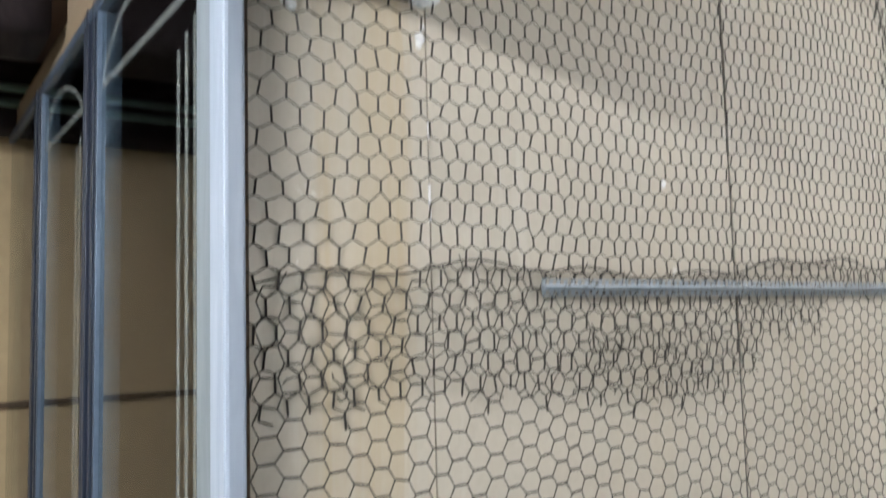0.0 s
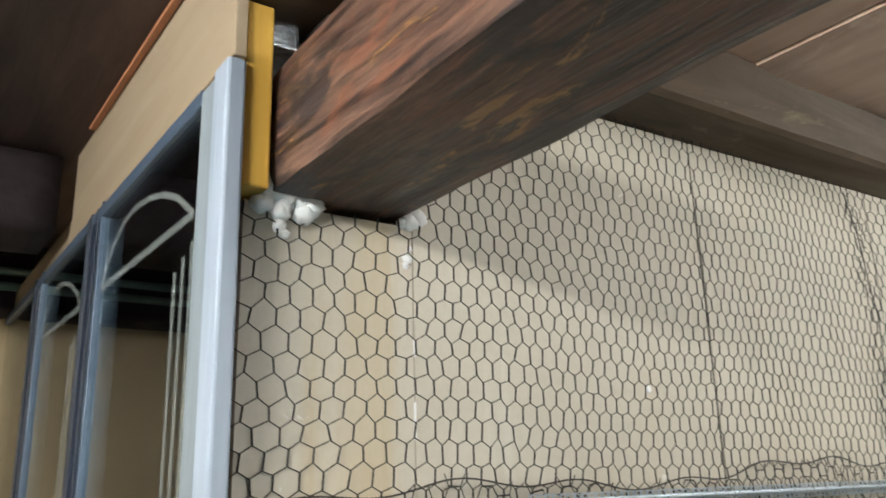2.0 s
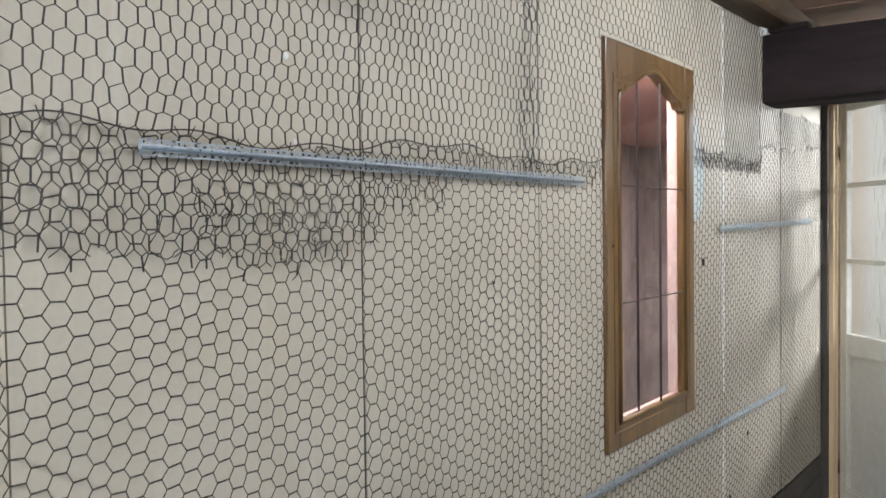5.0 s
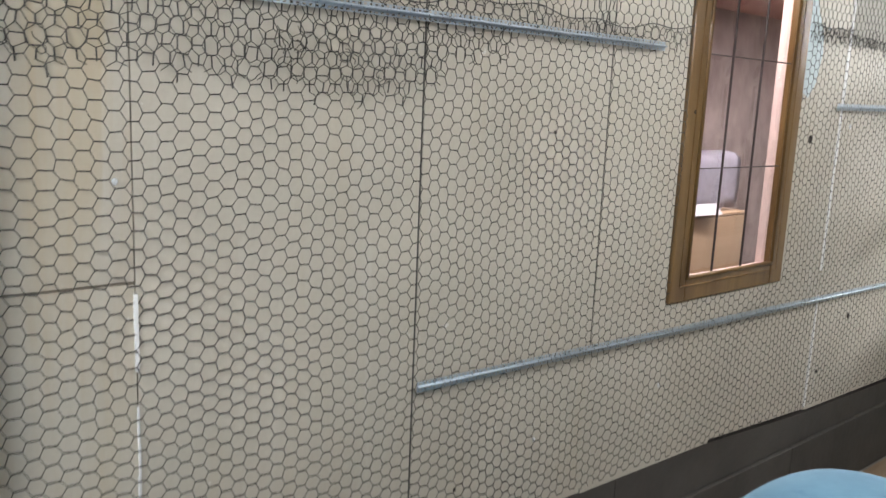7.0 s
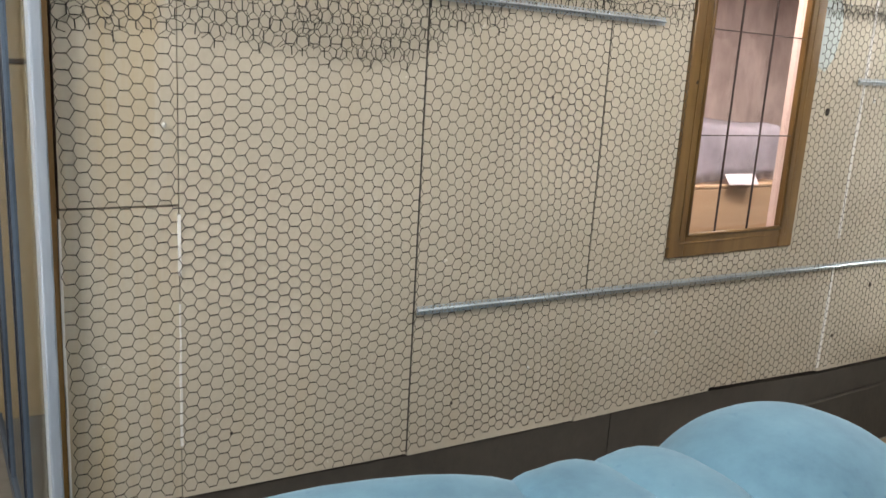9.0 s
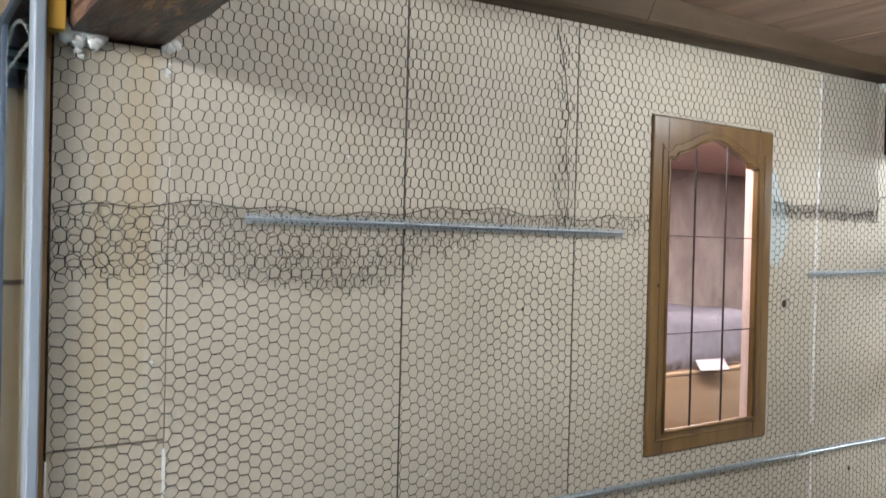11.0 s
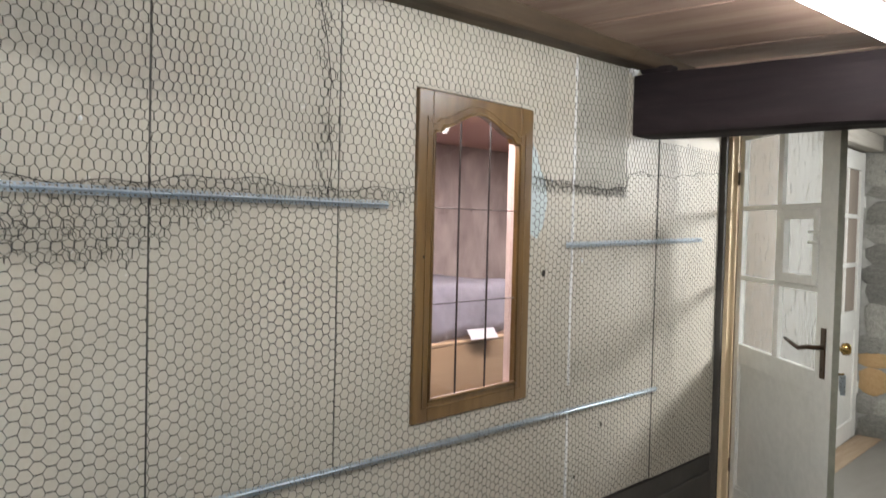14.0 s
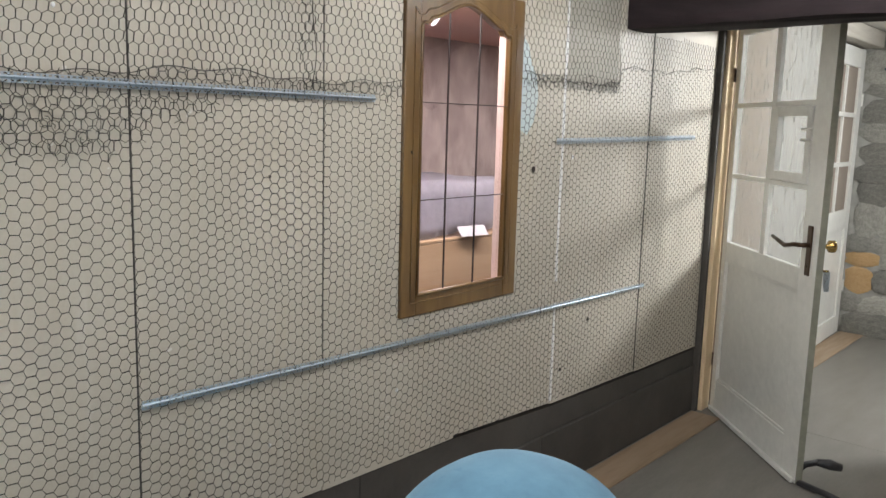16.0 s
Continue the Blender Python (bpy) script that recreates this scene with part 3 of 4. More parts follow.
def netting(name, sets, label):
    """One object of thin three-sided wires."""
    ends = np.concatenate([s[0] for s in sets])
    heavy = np.concatenate([s[1] for s in sets])
    r = np.where(heavy, 0.00145, 0.00088)[:, None]
    d = ends[:, 1] - ends[:, 0]
    d /= np.linalg.norm(d, axis=1, keepdims=True) + 1e-9
    n1 = np.cross(d, (0.0, 1.0, 0.0))
    n1 /= np.linalg.norm(n1, axis=1, keepdims=True) + 1e-9
    n2 = np.cross(d, n1)
    verts = []
    for p in (ends[:, 0], ends[:, 1]):
        for a in (0.0, 2.0944, 4.18879):
            verts.append(p + r * (math.cos(a) * n1 + math.sin(a) * n2))
    verts = np.stack(verts, 1).reshape(-1, 3)
    base = np.arange(len(ends))[:, None] * 6
    faces = np.concatenate([base + (0, 1, 4, 3), base + (1, 2, 5, 4), base + (2, 0, 3, 5)])
    me = bpy.data.meshes.new(name)
    me.from_pydata(verts.tolist(), [], faces.tolist())
    me.materials.append(M_WIRE)
    return tagged(new(name, me), label, "wire mesh", kind="stuff")


def ragged(x):
    """The torn lower edge of the first upper sheet."""
    base = 1.452 - 0.035 * np.exp(-((x - 0.40) / 0.17) ** 2) + 0.060 * (1 + np.tanh((x - 0.60) / 0.03)) / 2 + 0.065 * (1 + np.tanh((x - 0.80) / 0.03)) / 2
    return base + 0.012 * np.sin(71 * x) + 0.008 * np.sin(131 * x + 1)


def selvedge(x):
    """The upper edge of the lower sheet."""
    return 1.598 + 0.028 * np.clip(x, 0, 1) + 0.010 * np.sin(9 * x + 1) + 0.006 * np.sin(31 * x) + np.where(x > 2.76, 0.131 + 0.06 * (x - 2.8), np.where(x > 2.0, 0.068, 0.0))


def under_beams(x, z):
    ok = z < np.where(x < -0.0, 1.918, head(x) - 0.001)
    return ok & ~((x > 2.80) & (z > 1.930))


upper = hexagons(-0.32, 1.50, 1.36, 2.20, True, 0.4, lambda x, z: (x > -0.226) & (z > ragged(x)) & under_beams(x, z) & (x < 1.095 + 0.02 * np.sin(40 * z) - 0.04 * np.clip(z - 1.9, 0, 1)), 0.0013, 0.05, 0.82)
side = [(1.098 - 0.17 * max(0, z - 1.91) + 0.006 * math.sin(23 * z) , -0.008 - 0.003 * math.sin(31 * z), z) for z in np.linspace(1.60, 2.16, 60)]
netting("wire_mesh", [upper, line_wires(side)], "grey hexagonal wire netting with a torn lower edge")
right = hexagons(1.03, 3.78, 1.50, 2.24, True, 1.9, lambda x, z: (x > 1.055 + 0.012 * np.sin(47 * z)) & (x < 3.772) & under_beams(x, z) & (z > np.where(x < 2.0, 1.585, np.where(x < 2.76, 1.655, 1.757 + 0.06 * (x - 2.8))) + 0.010 * np.sin(67 * x)), 0.0014)
drop_edge = [(2.757 + 0.004 * math.sin(30 * z), -0.007, z) for z in np.linspace(1.66, 1.92, 24)]
netting("wire_mesh", [right, line_wires(drop_edge)], "grey hexagonal wire netting stretched under the ceiling")
low = hexagons(-0.225, 3.78, 0.34, 1.84, False, 3.1, lambda x, z: (x > -0.222) & (x < 3.772) & (z < selvedge(x)) & (z > 0.476 - 0.031 * x), 0.0009)
rim_a = [(x, -0.011 - 0.003 * math.sin(17 * x), float(selvedge(np.array(x)))) for x in np.linspace(-0.222, 1.448, 120)]
rim_b = [(x, -0.009 - 0.003 * math.sin(19 * x), float(selvedge(np.array(x)))) for x in np.linspace(2.066, 3.77, 110)]
netting("wire_mesh", [low, line_wires(rim_a), line_wires(rim_b)], "grey hexagonal wire netting over the lower wall")
tangle = hexagons(2.12, 2.80, 1.62, 1.74, False, 5.7, lambda x, z: (x > 2.14) & (x < 2.75) & (z > 1.660 + 0.012 * np.sin(57 * x)) & (z < 1.705 + 0.012 * np.sin(33 * x)), 0.006)
netting("wire_mesh", [tangle], "crumpled grey wire netting at an overlap")


def snarl(cx, cz, size, count, seed):
    """Loose wire ends curled up into a knot."""
    rnd = random.Random(seed)
    sets = []
    for _ in range(count):
        x, z, a = cx + rnd.gauss(0, size), cz + rnd.gauss(0, size * 0.6), rnd.uniform(0, 6.28)
        line = []
        for k in range(8):
            line.append((x, -0.010 - 0.006 * rnd.random(), z))
            a += rnd.gauss(0.35, 0.45)
            x, z = x + 0.007 * math.cos(a), z + 0.007 * math.sin(a)
        sets.append((line_wires(line)[0], np.zeros(len(line) - 1, bool)))
    return sets


knots = [w for k, (x, z, d, n) in enumerate(((0.276, 1.486, 0.011, 7), (0.174, 1.456, 0.014, 2), (-0.160, 1.468, 0.016, 2), (0.455, 1.470, 0.020, 3), (0.390, 1.478, 0.022, 3))) for w in snarl(x, z, d, n, 40 + k)]
netting("wire_mesh", knots, "torn dark wire ends curled into knots")

# ---------------------------------------------------------------- perforated beads
def bead(x0, z0, x1, z1, label):
    length = math.hypot(x1 - x0, z1 - z0)
    thing = empty("plaster_bead")
    thing.matrix_world = pose(x0, -0.0105, z0, 0, -math.degrees(math.atan2(z1 - z0, x1 - x0)), 0)
    tagged(thing, label, "metal bead", group="galvanised beads on the wall")
    # ridge: a shallow folded nose
    bm = bmesh.new()
    prof = [(0.0, -0.0034), (-0.0022, -0.0036), (-0.0082, -0.0018), (-0.0092, 0.0), (-0.0082, 0.0018), (-0.0022, 0.0036), (0.0, 0.0034)]
    a = [bm.verts.new((0, y, z)) for y, z in prof]
    b = [bm.verts.new((length, y, z)) for y, z in prof]
    for i in range(len(prof) - 1):
        bm.faces.new((a[i], a[i + 1], b[i + 1], b[i]))
    bm.faces.new(a[::-1])
    bm.faces.new(b)
    part("nose", bm, M_ZINC, thing, smooth=False)
    for sgn in (1, -1):
        verts, faces = [], []

        def put(xa, xb, za, zb):
            k = len(verts)
            for y in (-0.0026, -0.0010):
                verts.extend([(xa, y, za), (xb, y, za), (xb, y, zb), (xa, y, zb)])
            faces.extend([(k, k + 1, k + 2, k + 3), (k + 7, k + 6, k + 5, k + 4), (k, k + 4, k + 5, k + 1), (k + 3, k + 2, k + 6, k + 7)])

        s = sgn
        put(0, length, *sorted((s * 0.0032, s * 0.0048)))
        put(0, length, *sorted((s * 0.0088, s * 0.0108)))
        n = int(length / 0.0125)
        for i in range(n + 1):
            xa = min(i * length / n, length - 0.005)
            put(xa, xa + 0.0052, *sorted((s * 0.0046, s * 0.0090)))
        me = bpy.data.meshes.new("perforated_wing")
        me.from_pydata(verts, [], faces)
        me.materials.append(M_ZINC)
        wing = new("perforated_wing", me)
        wing.parent = thing
    return thing


bead(0.159, 1.583, 1.324, 1.580, "galvanised perforated bead fixed over the mesh overlap")
bead(0.572, 0.832, 3.089, 0.788, "long galvanised perforated bead below the oak-framed pane")
bead(2.297, 1.457, 3.529, 1.477, "galvanised perforated bead beside the oak-framed pane")

# ---------------------------------------------------------------- glazed oak door set into the wall
IX0, IX1, IZ0 = 1.521, 1.987, 0.962


def arch(u):
    """The inner edge of the top rail, u from 0 to 1 across the opening: shoulders, a step and a flat bow."""
    d = abs(u - 0.5) * 2
    if d > 0.84:
        return 1.812 + 0.006 * math.sin((1 - d) / 0.16 * math.pi)
    if d > 0.74:
        return 1.812 + 0.026 * math.sqrt(1 - ((d - 0.74) / 0.10) ** 2) if d < 0.8399 else 1.812
    return 1.838 + 0.056 * (0.5 + 0.5 * math.cos(d / 0.74 * math.pi)) ** 0.75


oak = tagged(empty("cabinet_door", (WX0, -0.008, WZ0)), "varnished oak cabinet door with arched leaded glass, set into the wall", "glazed door")


def oak_part(name, bm, material=M_OAK, label="", smooth=False):
    ob = part(name, bm, material, oak, label, smooth)
    ob.matrix_parent_inverse = oak.matrix_world.inverted()
    return ob


bpy.context.view_layer.update()
YF, YB = -0.010, 0.018
oak_part("stile", box(WX0, IX0, YF, YB, WZ0, WZ1, bevel=0.004))
oak_part("stile", box(IX1, WX1, YF, YB, WZ0, WZ1, bevel=0.004))
oak_part("bottom_rail", box(IX0 + 0.0005, IX1 - 0.0005, YF + 0.001, YB, WZ0, IZ0, bevel=0.004))
curve = [(IX0 + (IX1 - IX0) * k / 48, arch(k / 48)) for k in range(49)]
oak_part("top_rail", slab(curve + [(IX1 - 0.0005, WZ1 - 0.002), (IX0 + 0.0005, WZ1 - 0.002)], YF + 0.001, YB))
bead_line = [(IX0 + 0.004, -0.011, IZ0 + 0.004), (IX0 + 0.004, -0.011, arch(0) - 0.002)] + [(x, -0.0105, z + 0.002) for x, z in curve[1:-1]] + [(IX1 - 0.004, -0.011, arch(1) - 0.002), (IX1 - 0.004, -0.011, IZ0 + 0.004)]
oak_part("moulding", tube(bead_line, 0.0055, 8), smooth=True)
oak_part("moulding", tube([(IX0 + 0.002, -0.010, IZ0 + 0.002), (IX1 - 0.002, -0.010, IZ0 + 0.002)], 0.0065, 8), smooth=True)
outer = [(IX0 - 0.028, -0.0095, IZ0 - 0.022), (IX0 - 0.028, -0.0095, 1.862)] + [(IX0 - 0.020 + (IX1 - IX0 + 0.040) * k / 48, -0.0085, arch(k / 48) + 0.026) for k in range(1, 48)] + [(IX1 + 0.028, -0.0095, 1.862), (IX1 + 0.028, -0.0095, IZ0 - 0.022), (IX0 - 0.028, -0.0095, IZ0 - 0.022)]
oak_part("moulding", tube(outer, 0.0028, 6), smooth=True)
VX, HZ = [IX0, 1.669, 1.826, IX1], [IZ0, 1.268, 1.578]
for i in range(3):
    for j in range(3):
        a, b = VX[i] + 0.001, VX[i + 1] - 0.001
        bm = bmesh.new()
        nu, nv = 12, 16
        grid = []
        for k in range(nu + 1):
            x, p = a + (b - a) * k / nu, 2 * k / nu - 1
            top = (HZ[j + 1] if j < 2 else arch((x - IX0) / (IX1 - IX0)) + 0.003) - 0.001
            column = []
            for m in range(nv + 1):
                q = 2 * m / nv - 1
                bow = -(0.0080 if j < 2 else 0.0045) * (1 - p * p) * (1 - q ** 4)
                column.append(bm.verts.new((x, 0.0045 + bow, HZ[j] + 0.001 + (top - HZ[j] - 0.001) * m / nv)))
            grid.append(column)
        for p, q in zip(grid, grid[1:]):
            for m in range(nv):
                bm.faces.new((p[m], q[m], q[m + 1], p[m + 1]))
        pane = oak_part("pane", bm, M_PANE, smooth=True)
        pane.visible_shadow = False
for x in VX[1:3]:
    oak_part("lead_came", box(x - 0.0017, x + 0.0017, 0.0005, 0.0072, IZ0, arch((x - IX0) / (IX1 - IX0)) + 0.002, bevel=0.001), M_LEAD, "dark lead came")
for z in HZ[1:]:
    oak_part("lead_came", box(IX0, IX1, 0.0012, 0.0066, z - 0.0017, z + 0.0017, bevel=0.001), M_LEAD, "dark lead came")
oak_part("knob_hole", tube([(1.489, -0.0112, 1.422), (1.489, -0.006, 1.422)], 0.006, 10), M_BARK, "dark empty knob hole")

# what stands behind the opening
chest = tagged(empty("chest", (2.0, 0.8, 0)), "pale wooden chest with a scuffed plain front", "chest")
for nm, dims, mt, lb in (("body", (1.40, 2.895, 0.612, 1.22, 0.0, 0.984), M_CHEST, ""), ("lid", (1.398, 2.90, 0.610, 1.23, 0.985, 1.0), M_CHEST, "")):
    ob = part(nm, box(*dims, bevel=0.004), mt, chest, lb)
    ob.matrix_parent_inverse = Matrix.Translation((-2.0, -0.8, 0))


def cloth(name, x0, x1, nx, path, label, seed):
    """A hanging or heaped cloth: a profile of (y, z) points carried along x, with soft folds."""
    bm = bmesh.new()
    rows = []
    for i in range(nx + 1):
        x = x0 + (x1 - x0) * i / nx
        row = []
        for j, (y, z) in enumerate(path):
            q = Vector((x * 5 + seed, y * 4, z * 3))
            row.append(bm.verts.new((x, y + 0.022 * noise.noise(q * 1.5), z + 0.020 * noise.noise(q) + 0.008 * noise.noise(q * 3.1))))
        rows.append(row)
    for a, b in zip(rows, rows[1:]):
        for j in range(len(path) - 1):
            bm.faces.new((a[j], b[j], b[j + 1], a[j + 1]))
    bmesh.ops.solidify(bm, geom=bm.faces[:], thickness=0.006)
    return tagged(to_object(name, bm, M_SHEET, smooth=True), label, "cloth")


cloth("cloth_heap", 1.45, 2.885, 50, [(0.640, 1.010), (0.648, 1.06), (0.655, 1.12), (0.660, 1.18), (0.668, 1.225), (0.69, 1.246), (0.76, 1.252), (0.88, 1.250), (1.02, 1.252), (1.18, 1.248)], "pale lilac cloth draped over a stack on the chest", 1.0)
sheet = slab([(-0.085, 0), (0.085, 0), (0.085, 0.002), (-0.085, 0.002)], -0.028, 0.028)
ob = tagged(to_object("paper", sheet, M_PAPER), "white sheet of paper leaning against the cloth", "paper")
ob.matrix_world = pose(2.56, 0.600, 1.022, 50, 0, -8)

# ---------------------------------------------------------------- ceiling lamps
def tube_lamp(m, length, glow, label):
    thing = empty("ceiling_light")
    thing.matrix_world = m
    tagged(thing, label, "ceiling light", group="tube lamps")
    h = length / 2
    part("housing", box(-h, h, -0.060, 0.060, 0.018, 0.055, bevel=0.006), M_LAMPBODY, thing)
    bm = bmesh.new()
    prof = [(0.045 * math.cos(a), 0.017 - 0.066 * math.sin(a) ** 0.7) for a in np.linspace(0, math.pi, 11)]
    ends = [[bm.verts.new((x, y, z)) for y, z in prof] for x in (-h + 0.012, h - 0.012)]
    for k in range(10):
        bm.faces.new((ends[0][k], ends[0][k + 1], ends[1][k + 1], ends[1][k]))
    for e in ends:
        bm.faces.new(e)
    bmesh.ops.recalc_face_normals(bm, faces=bm.faces)
    part("diffuser", bm, plain("lamp_diffuser", (0.94, 0.975, 1.0), 0.5, emit=glow), thing, "glowing white diffuser")
    for s in (-1, 1):
        part("end_cap", box(*sorted((s * h, s * (h - 0.011))), -0.050, 0.050, -0.052, 0.0175, bevel=0.003), M_LAMPBODY, thing)
    return thing


tube_lamp(pose(1.98, -1.00, 2.199, 0, 0, -5.5), 1.52, TUBE_A, "long white tube lamp on the board ceiling, switched on")
tube_lamp(pose(-1.75, -0.75, 2.199, 0, 0, 90), 1.3, TUBE_B, "long white tube lamp on the dark ceiling, switched on")
# the last two tubes are unseen, added to balance light along the wall
tube_lamp(pose(0.75, -2.5, 2.199), 1.3, FILL_TUBE_C, "long white tube lamp on the board ceiling, switched on")
tube_lamp(pose(0.55, -0.865, 2.199, 0, 0, -5.5), 1.1, FILL_TUBE_D, "unseen dim white tube lamp, added to lift the upper wall")

# ---------------------------------------------------------------- corner: yellow post, foam, glazed partition
tagged(to_object("corner_post", box(-0.2395, -0.2065, -0.036, 0.120, 1.924, 2.147, bevel=0.003), M_YELLOW), "yellow pine post end beside the weathered beam", "post")
tagged(to_object("post", box(-0.2365, -0.2265, 0.0, 0.120, 0.0, 1.92), M_EDGESTRIP), "golden brown edge strip of the wall boards", "post")


def foam(points, label):
    bm = bmesh.new()
    for x, y, z, r in points:
        g = bmesh.ops.create_icosphere(bm, subdivisions=3, radius=1)
        for v in g["verts"]:
            k = 1 + 0.30 * noise.noise(v.co * 2.1 + Vector((x * 40, z * 40, 0)))
            v.co = Vector((x, y, z)) + v.co * r * k
    return tagged(to_object("foam_lump", bm, M_FOAM, smooth=True), label, "foam")


rnd = random.Random(21)
foam([(-0.172 + 0.036 * math.cos(a) * s + rnd.uniform(-0.004, 0.004), -0.004, 1.932 + 0.022 * math.sin(a) * s, rnd.uniform(0.012, 0.018)) for s in (0.0, 0.5, 0.9) for a in np.linspace(0, 6.0, 1 + int(9 * s))] + [(-0.180, -0.003, 1.895, 0.008), (-0.174, -0.003, 1.886, 0.006)], "white expanding foam under the weathered beam")
foam([(-0.006, -0.003, 1.926, 0.011), (0.006, -0.003, 1.932, 0.012), (-0.016, -0.002, 1.924, 0.007)], "small white foam squeeze at the beam corner")
foam([(-0.008, 0.003, 1.880, 0.008), (-0.004, 0.003, 1.893, 0.005), (-0.010, 0.003, 1.871, 0.006)], "white filler dab below the beam")
foam([(2.800, -0.004, 2.198, 0.016), (2.775, -0.003, 2.204, 0.012), (2.825, -0.004, 2.206, 0.012)], "white foam between dark beam and wall plate")
tagged(to_object("wood_wedge", box(2.83, 2.90, -0.16, -0.02, 2.194, 2.222, bevel=0.006), M_BEAM_DARK), "dark wooden wedge on top of the beam", "wedge")
tagged(to_object("brick", box(-0.2055, -0.1975, -0.008, 0.055, 2.050, 2.110, bevel=0.003), M_TERRA), "terracotta brick packing on top of the weathered beam", "brick")
tagged(to_object("foil_patch", box(-0.2055, -0.165, -0.014, 0.050, 2.112, 2.148, bevel=0.004), M_FOIL), "crinkled silver foil patch above the beam", "foil")
tagged(to_object("packing_block", box(-0.150, -0.06, -0.060, 0.055, 2.119, 2.148, bevel=0.004), M_BEAM_DARK), "dark wooden packing block above the beam", "packing")

XP = -0.250
partition = tagged(empty("glass_partition"), "glazed partition with grey and dark aluminium posts and etched glass", "partition")
part("stile", box(XP - 0.009, XP + 0.009, 0.000, 0.050, 0.0, 2.062, bevel=0.002), M_GREYWOOD, partition, "grey wood-grain end stile")
# front of the stile in a paler tone, for the light it catches
part("stile_face", box(XP - 0.013, XP + 0.009, -0.046, -0.001, 0.0, 2.066, bevel=0.004), M_LITWOOD, partition, "blue-grey wood-grain stile face, paler for the light on it")
part("top_rail", box(XP - 0.010, XP + 0.010, 0.0505, 1.62, 2.045, 2.066, bevel=0.002), M_BLUEALU, partition, "blue-grey aluminium top rail")
part("bottom_rail", box(XP - 0.012, XP + 0.012, 0.0505, 1.62, 0.0, 0.05, bevel=0.002), M_BLUEALU, partition)
for y in (0.530, 1.070):
    post = part("mullion", box(XP - 0.006, XP + 0.008, y + 0.02, y + 0.112, 0.0, 2.064, bevel=0.002), M_DARKALU, partition, "dark aluminium mullion")
    for k, (yy, d, w) in enumerate(((y + 0.004, 0.010, 0.007), (y + 0.034, 0.010, 0.012), (y + 0.070, 0.012, 0.014), (y + 0.100, 0.010, 0.010))):
        part("fin", box(XP - d, XP + 0.010, yy, yy + w, 0.0, 2.068 + 0.004 * (k == 0), bevel=0.0015), M_BLUEALU if k == 0 else M_DARKALU, post)
for a, b in ((0.052, 0.532), (0.645, 1.072), (1.187, 1.620)):
    g = part("pane", box(XP - 0.003, XP + 0.003, a, b, 0.05, 2.045), M_GLASS, partition, "clear etched glass pane")
    g.visible_shadow = False
    part("glass_edge", box(XP - 0.0045, XP + 0.0045, a - 0.0005, a + 0.006, 0.05, 2.045), M_EDGE, g, "green glass edge")
    if b < 1.1:
        for k in range(3):
            y = a + 0.012 + 0.030 * k
            part("etched_band", box(XP - 0.0046, XP - 0.0038, y, y + 0.010, 0.35, 1.885 - 0.012 * k), M_ETCH, g, "frosted decorative band")
        span = b - a - 0.03
        loop = [(a + 0.018 + span * f, h) for f, h in ((0.0, 1.918), (0.14, 1.956), (0.28, 1.980), (0.42, 1.995), (0.58, 2.004), (0.73, 2.000), (0.87, 1.975), (0.96, 1.944), (1.0, 1.921))]
        bm = bmesh.new()

        def band(p, q, w):
            p, q = Vector(p), Vector(q)
            nrm = Vector((-(q - p).y, (q - p).x)).normalized() * w
            vs = [bm.verts.new((XP - 0.0042, *(s))) for s in (p + nrm, q + nrm, q - nrm, p - nrm)]
            f = bmesh.ops.extrude_face_region(bm, geom=[bm.faces.new(vs)])
            for v in f["geom"]:
                if isinstance(v, bmesh.types.BMVert):
                    v.co.x -= 0.0005

        for p, q in zip(loop, loop[1:]):
            band(p, q, 0.0045)
        band(loop[0], loop[-1], 0.0055)
        bmesh.ops.recalc_face_normals(bm, faces=bm.faces)
        part("etched_arc", bm, M_ETCH, g, "frosted arc ornament")
part("fascia", box(XP - 0.006, XP + 0.009, -0.044, 0.818, 2.069, CEIL - 0.002, bevel=0.002), M_PLY, partition, "beige fascia board over the glass")
part("fascia", box(XP - 0.006, XP + 0.009, 0.820, 1.62, 2.069, 2.118, bevel=0.002), M_PLY, partition, "beige fascia board over the glass")
tagged(to_object("ceiling_batten", box(XP - 0.020, XP - 0.008, 0.02, 0.66, CEIL - 0.010, CEIL - 0.004, bevel=0.002), M_TERRA), "thin orange batten where fascia meets ceiling", "batten")

# ochre wall: a dado ledge and a pale box behind the glass
tagged(to_object("trim_ledge", box(-3.1, 0.45, 1.640, 1.658, 1.345, 1.362, bevel=0.003), M_PLATE), "thin brown ledge on the ochre wall", kind="structure")
tagged(to_object("trim_seam", box(-0.104, -0.098, 1.654, 1.6585, 1.37, 2.06), M_PLATE), "thin joint strip on the ochre wall", kind="structure")
boxy = tagged(empty("storage_box", (0.2, 1.3, 0)), "pale grey storage box stack behind the glass", "box")
for nm, dims in (("body", (-0.02, 0.43, 1.05, 1.55, 0.0, 1.10)), ("lid", (-0.03, 0.44, 1.04, 1.56, 1.102, 1.15))):
    o = part(nm, box(*dims, bevel=0.008), M_LIGHTWALL, boxy)
    o.matrix_parent_inverse = Matrix.Translation((-0.2, -1.3, 0))

# ---------------------------------------------------------------- half-open glazed door
door_frame = tagged(empty("door_frame"), "dark post and raw pine door lining", kind="structure")
part("dark_post", box(3.758, 3.788, -0.030, 0.040, 0.0, CEIL - 0.1, bevel=0.003), M_PLINTH, door_frame)
part("lining", box(3.790, 3.882, -0.050, 0.040, 0.0, 2.13, bevel=0.002), M_PINE, door_frame, "raw pine door lining")

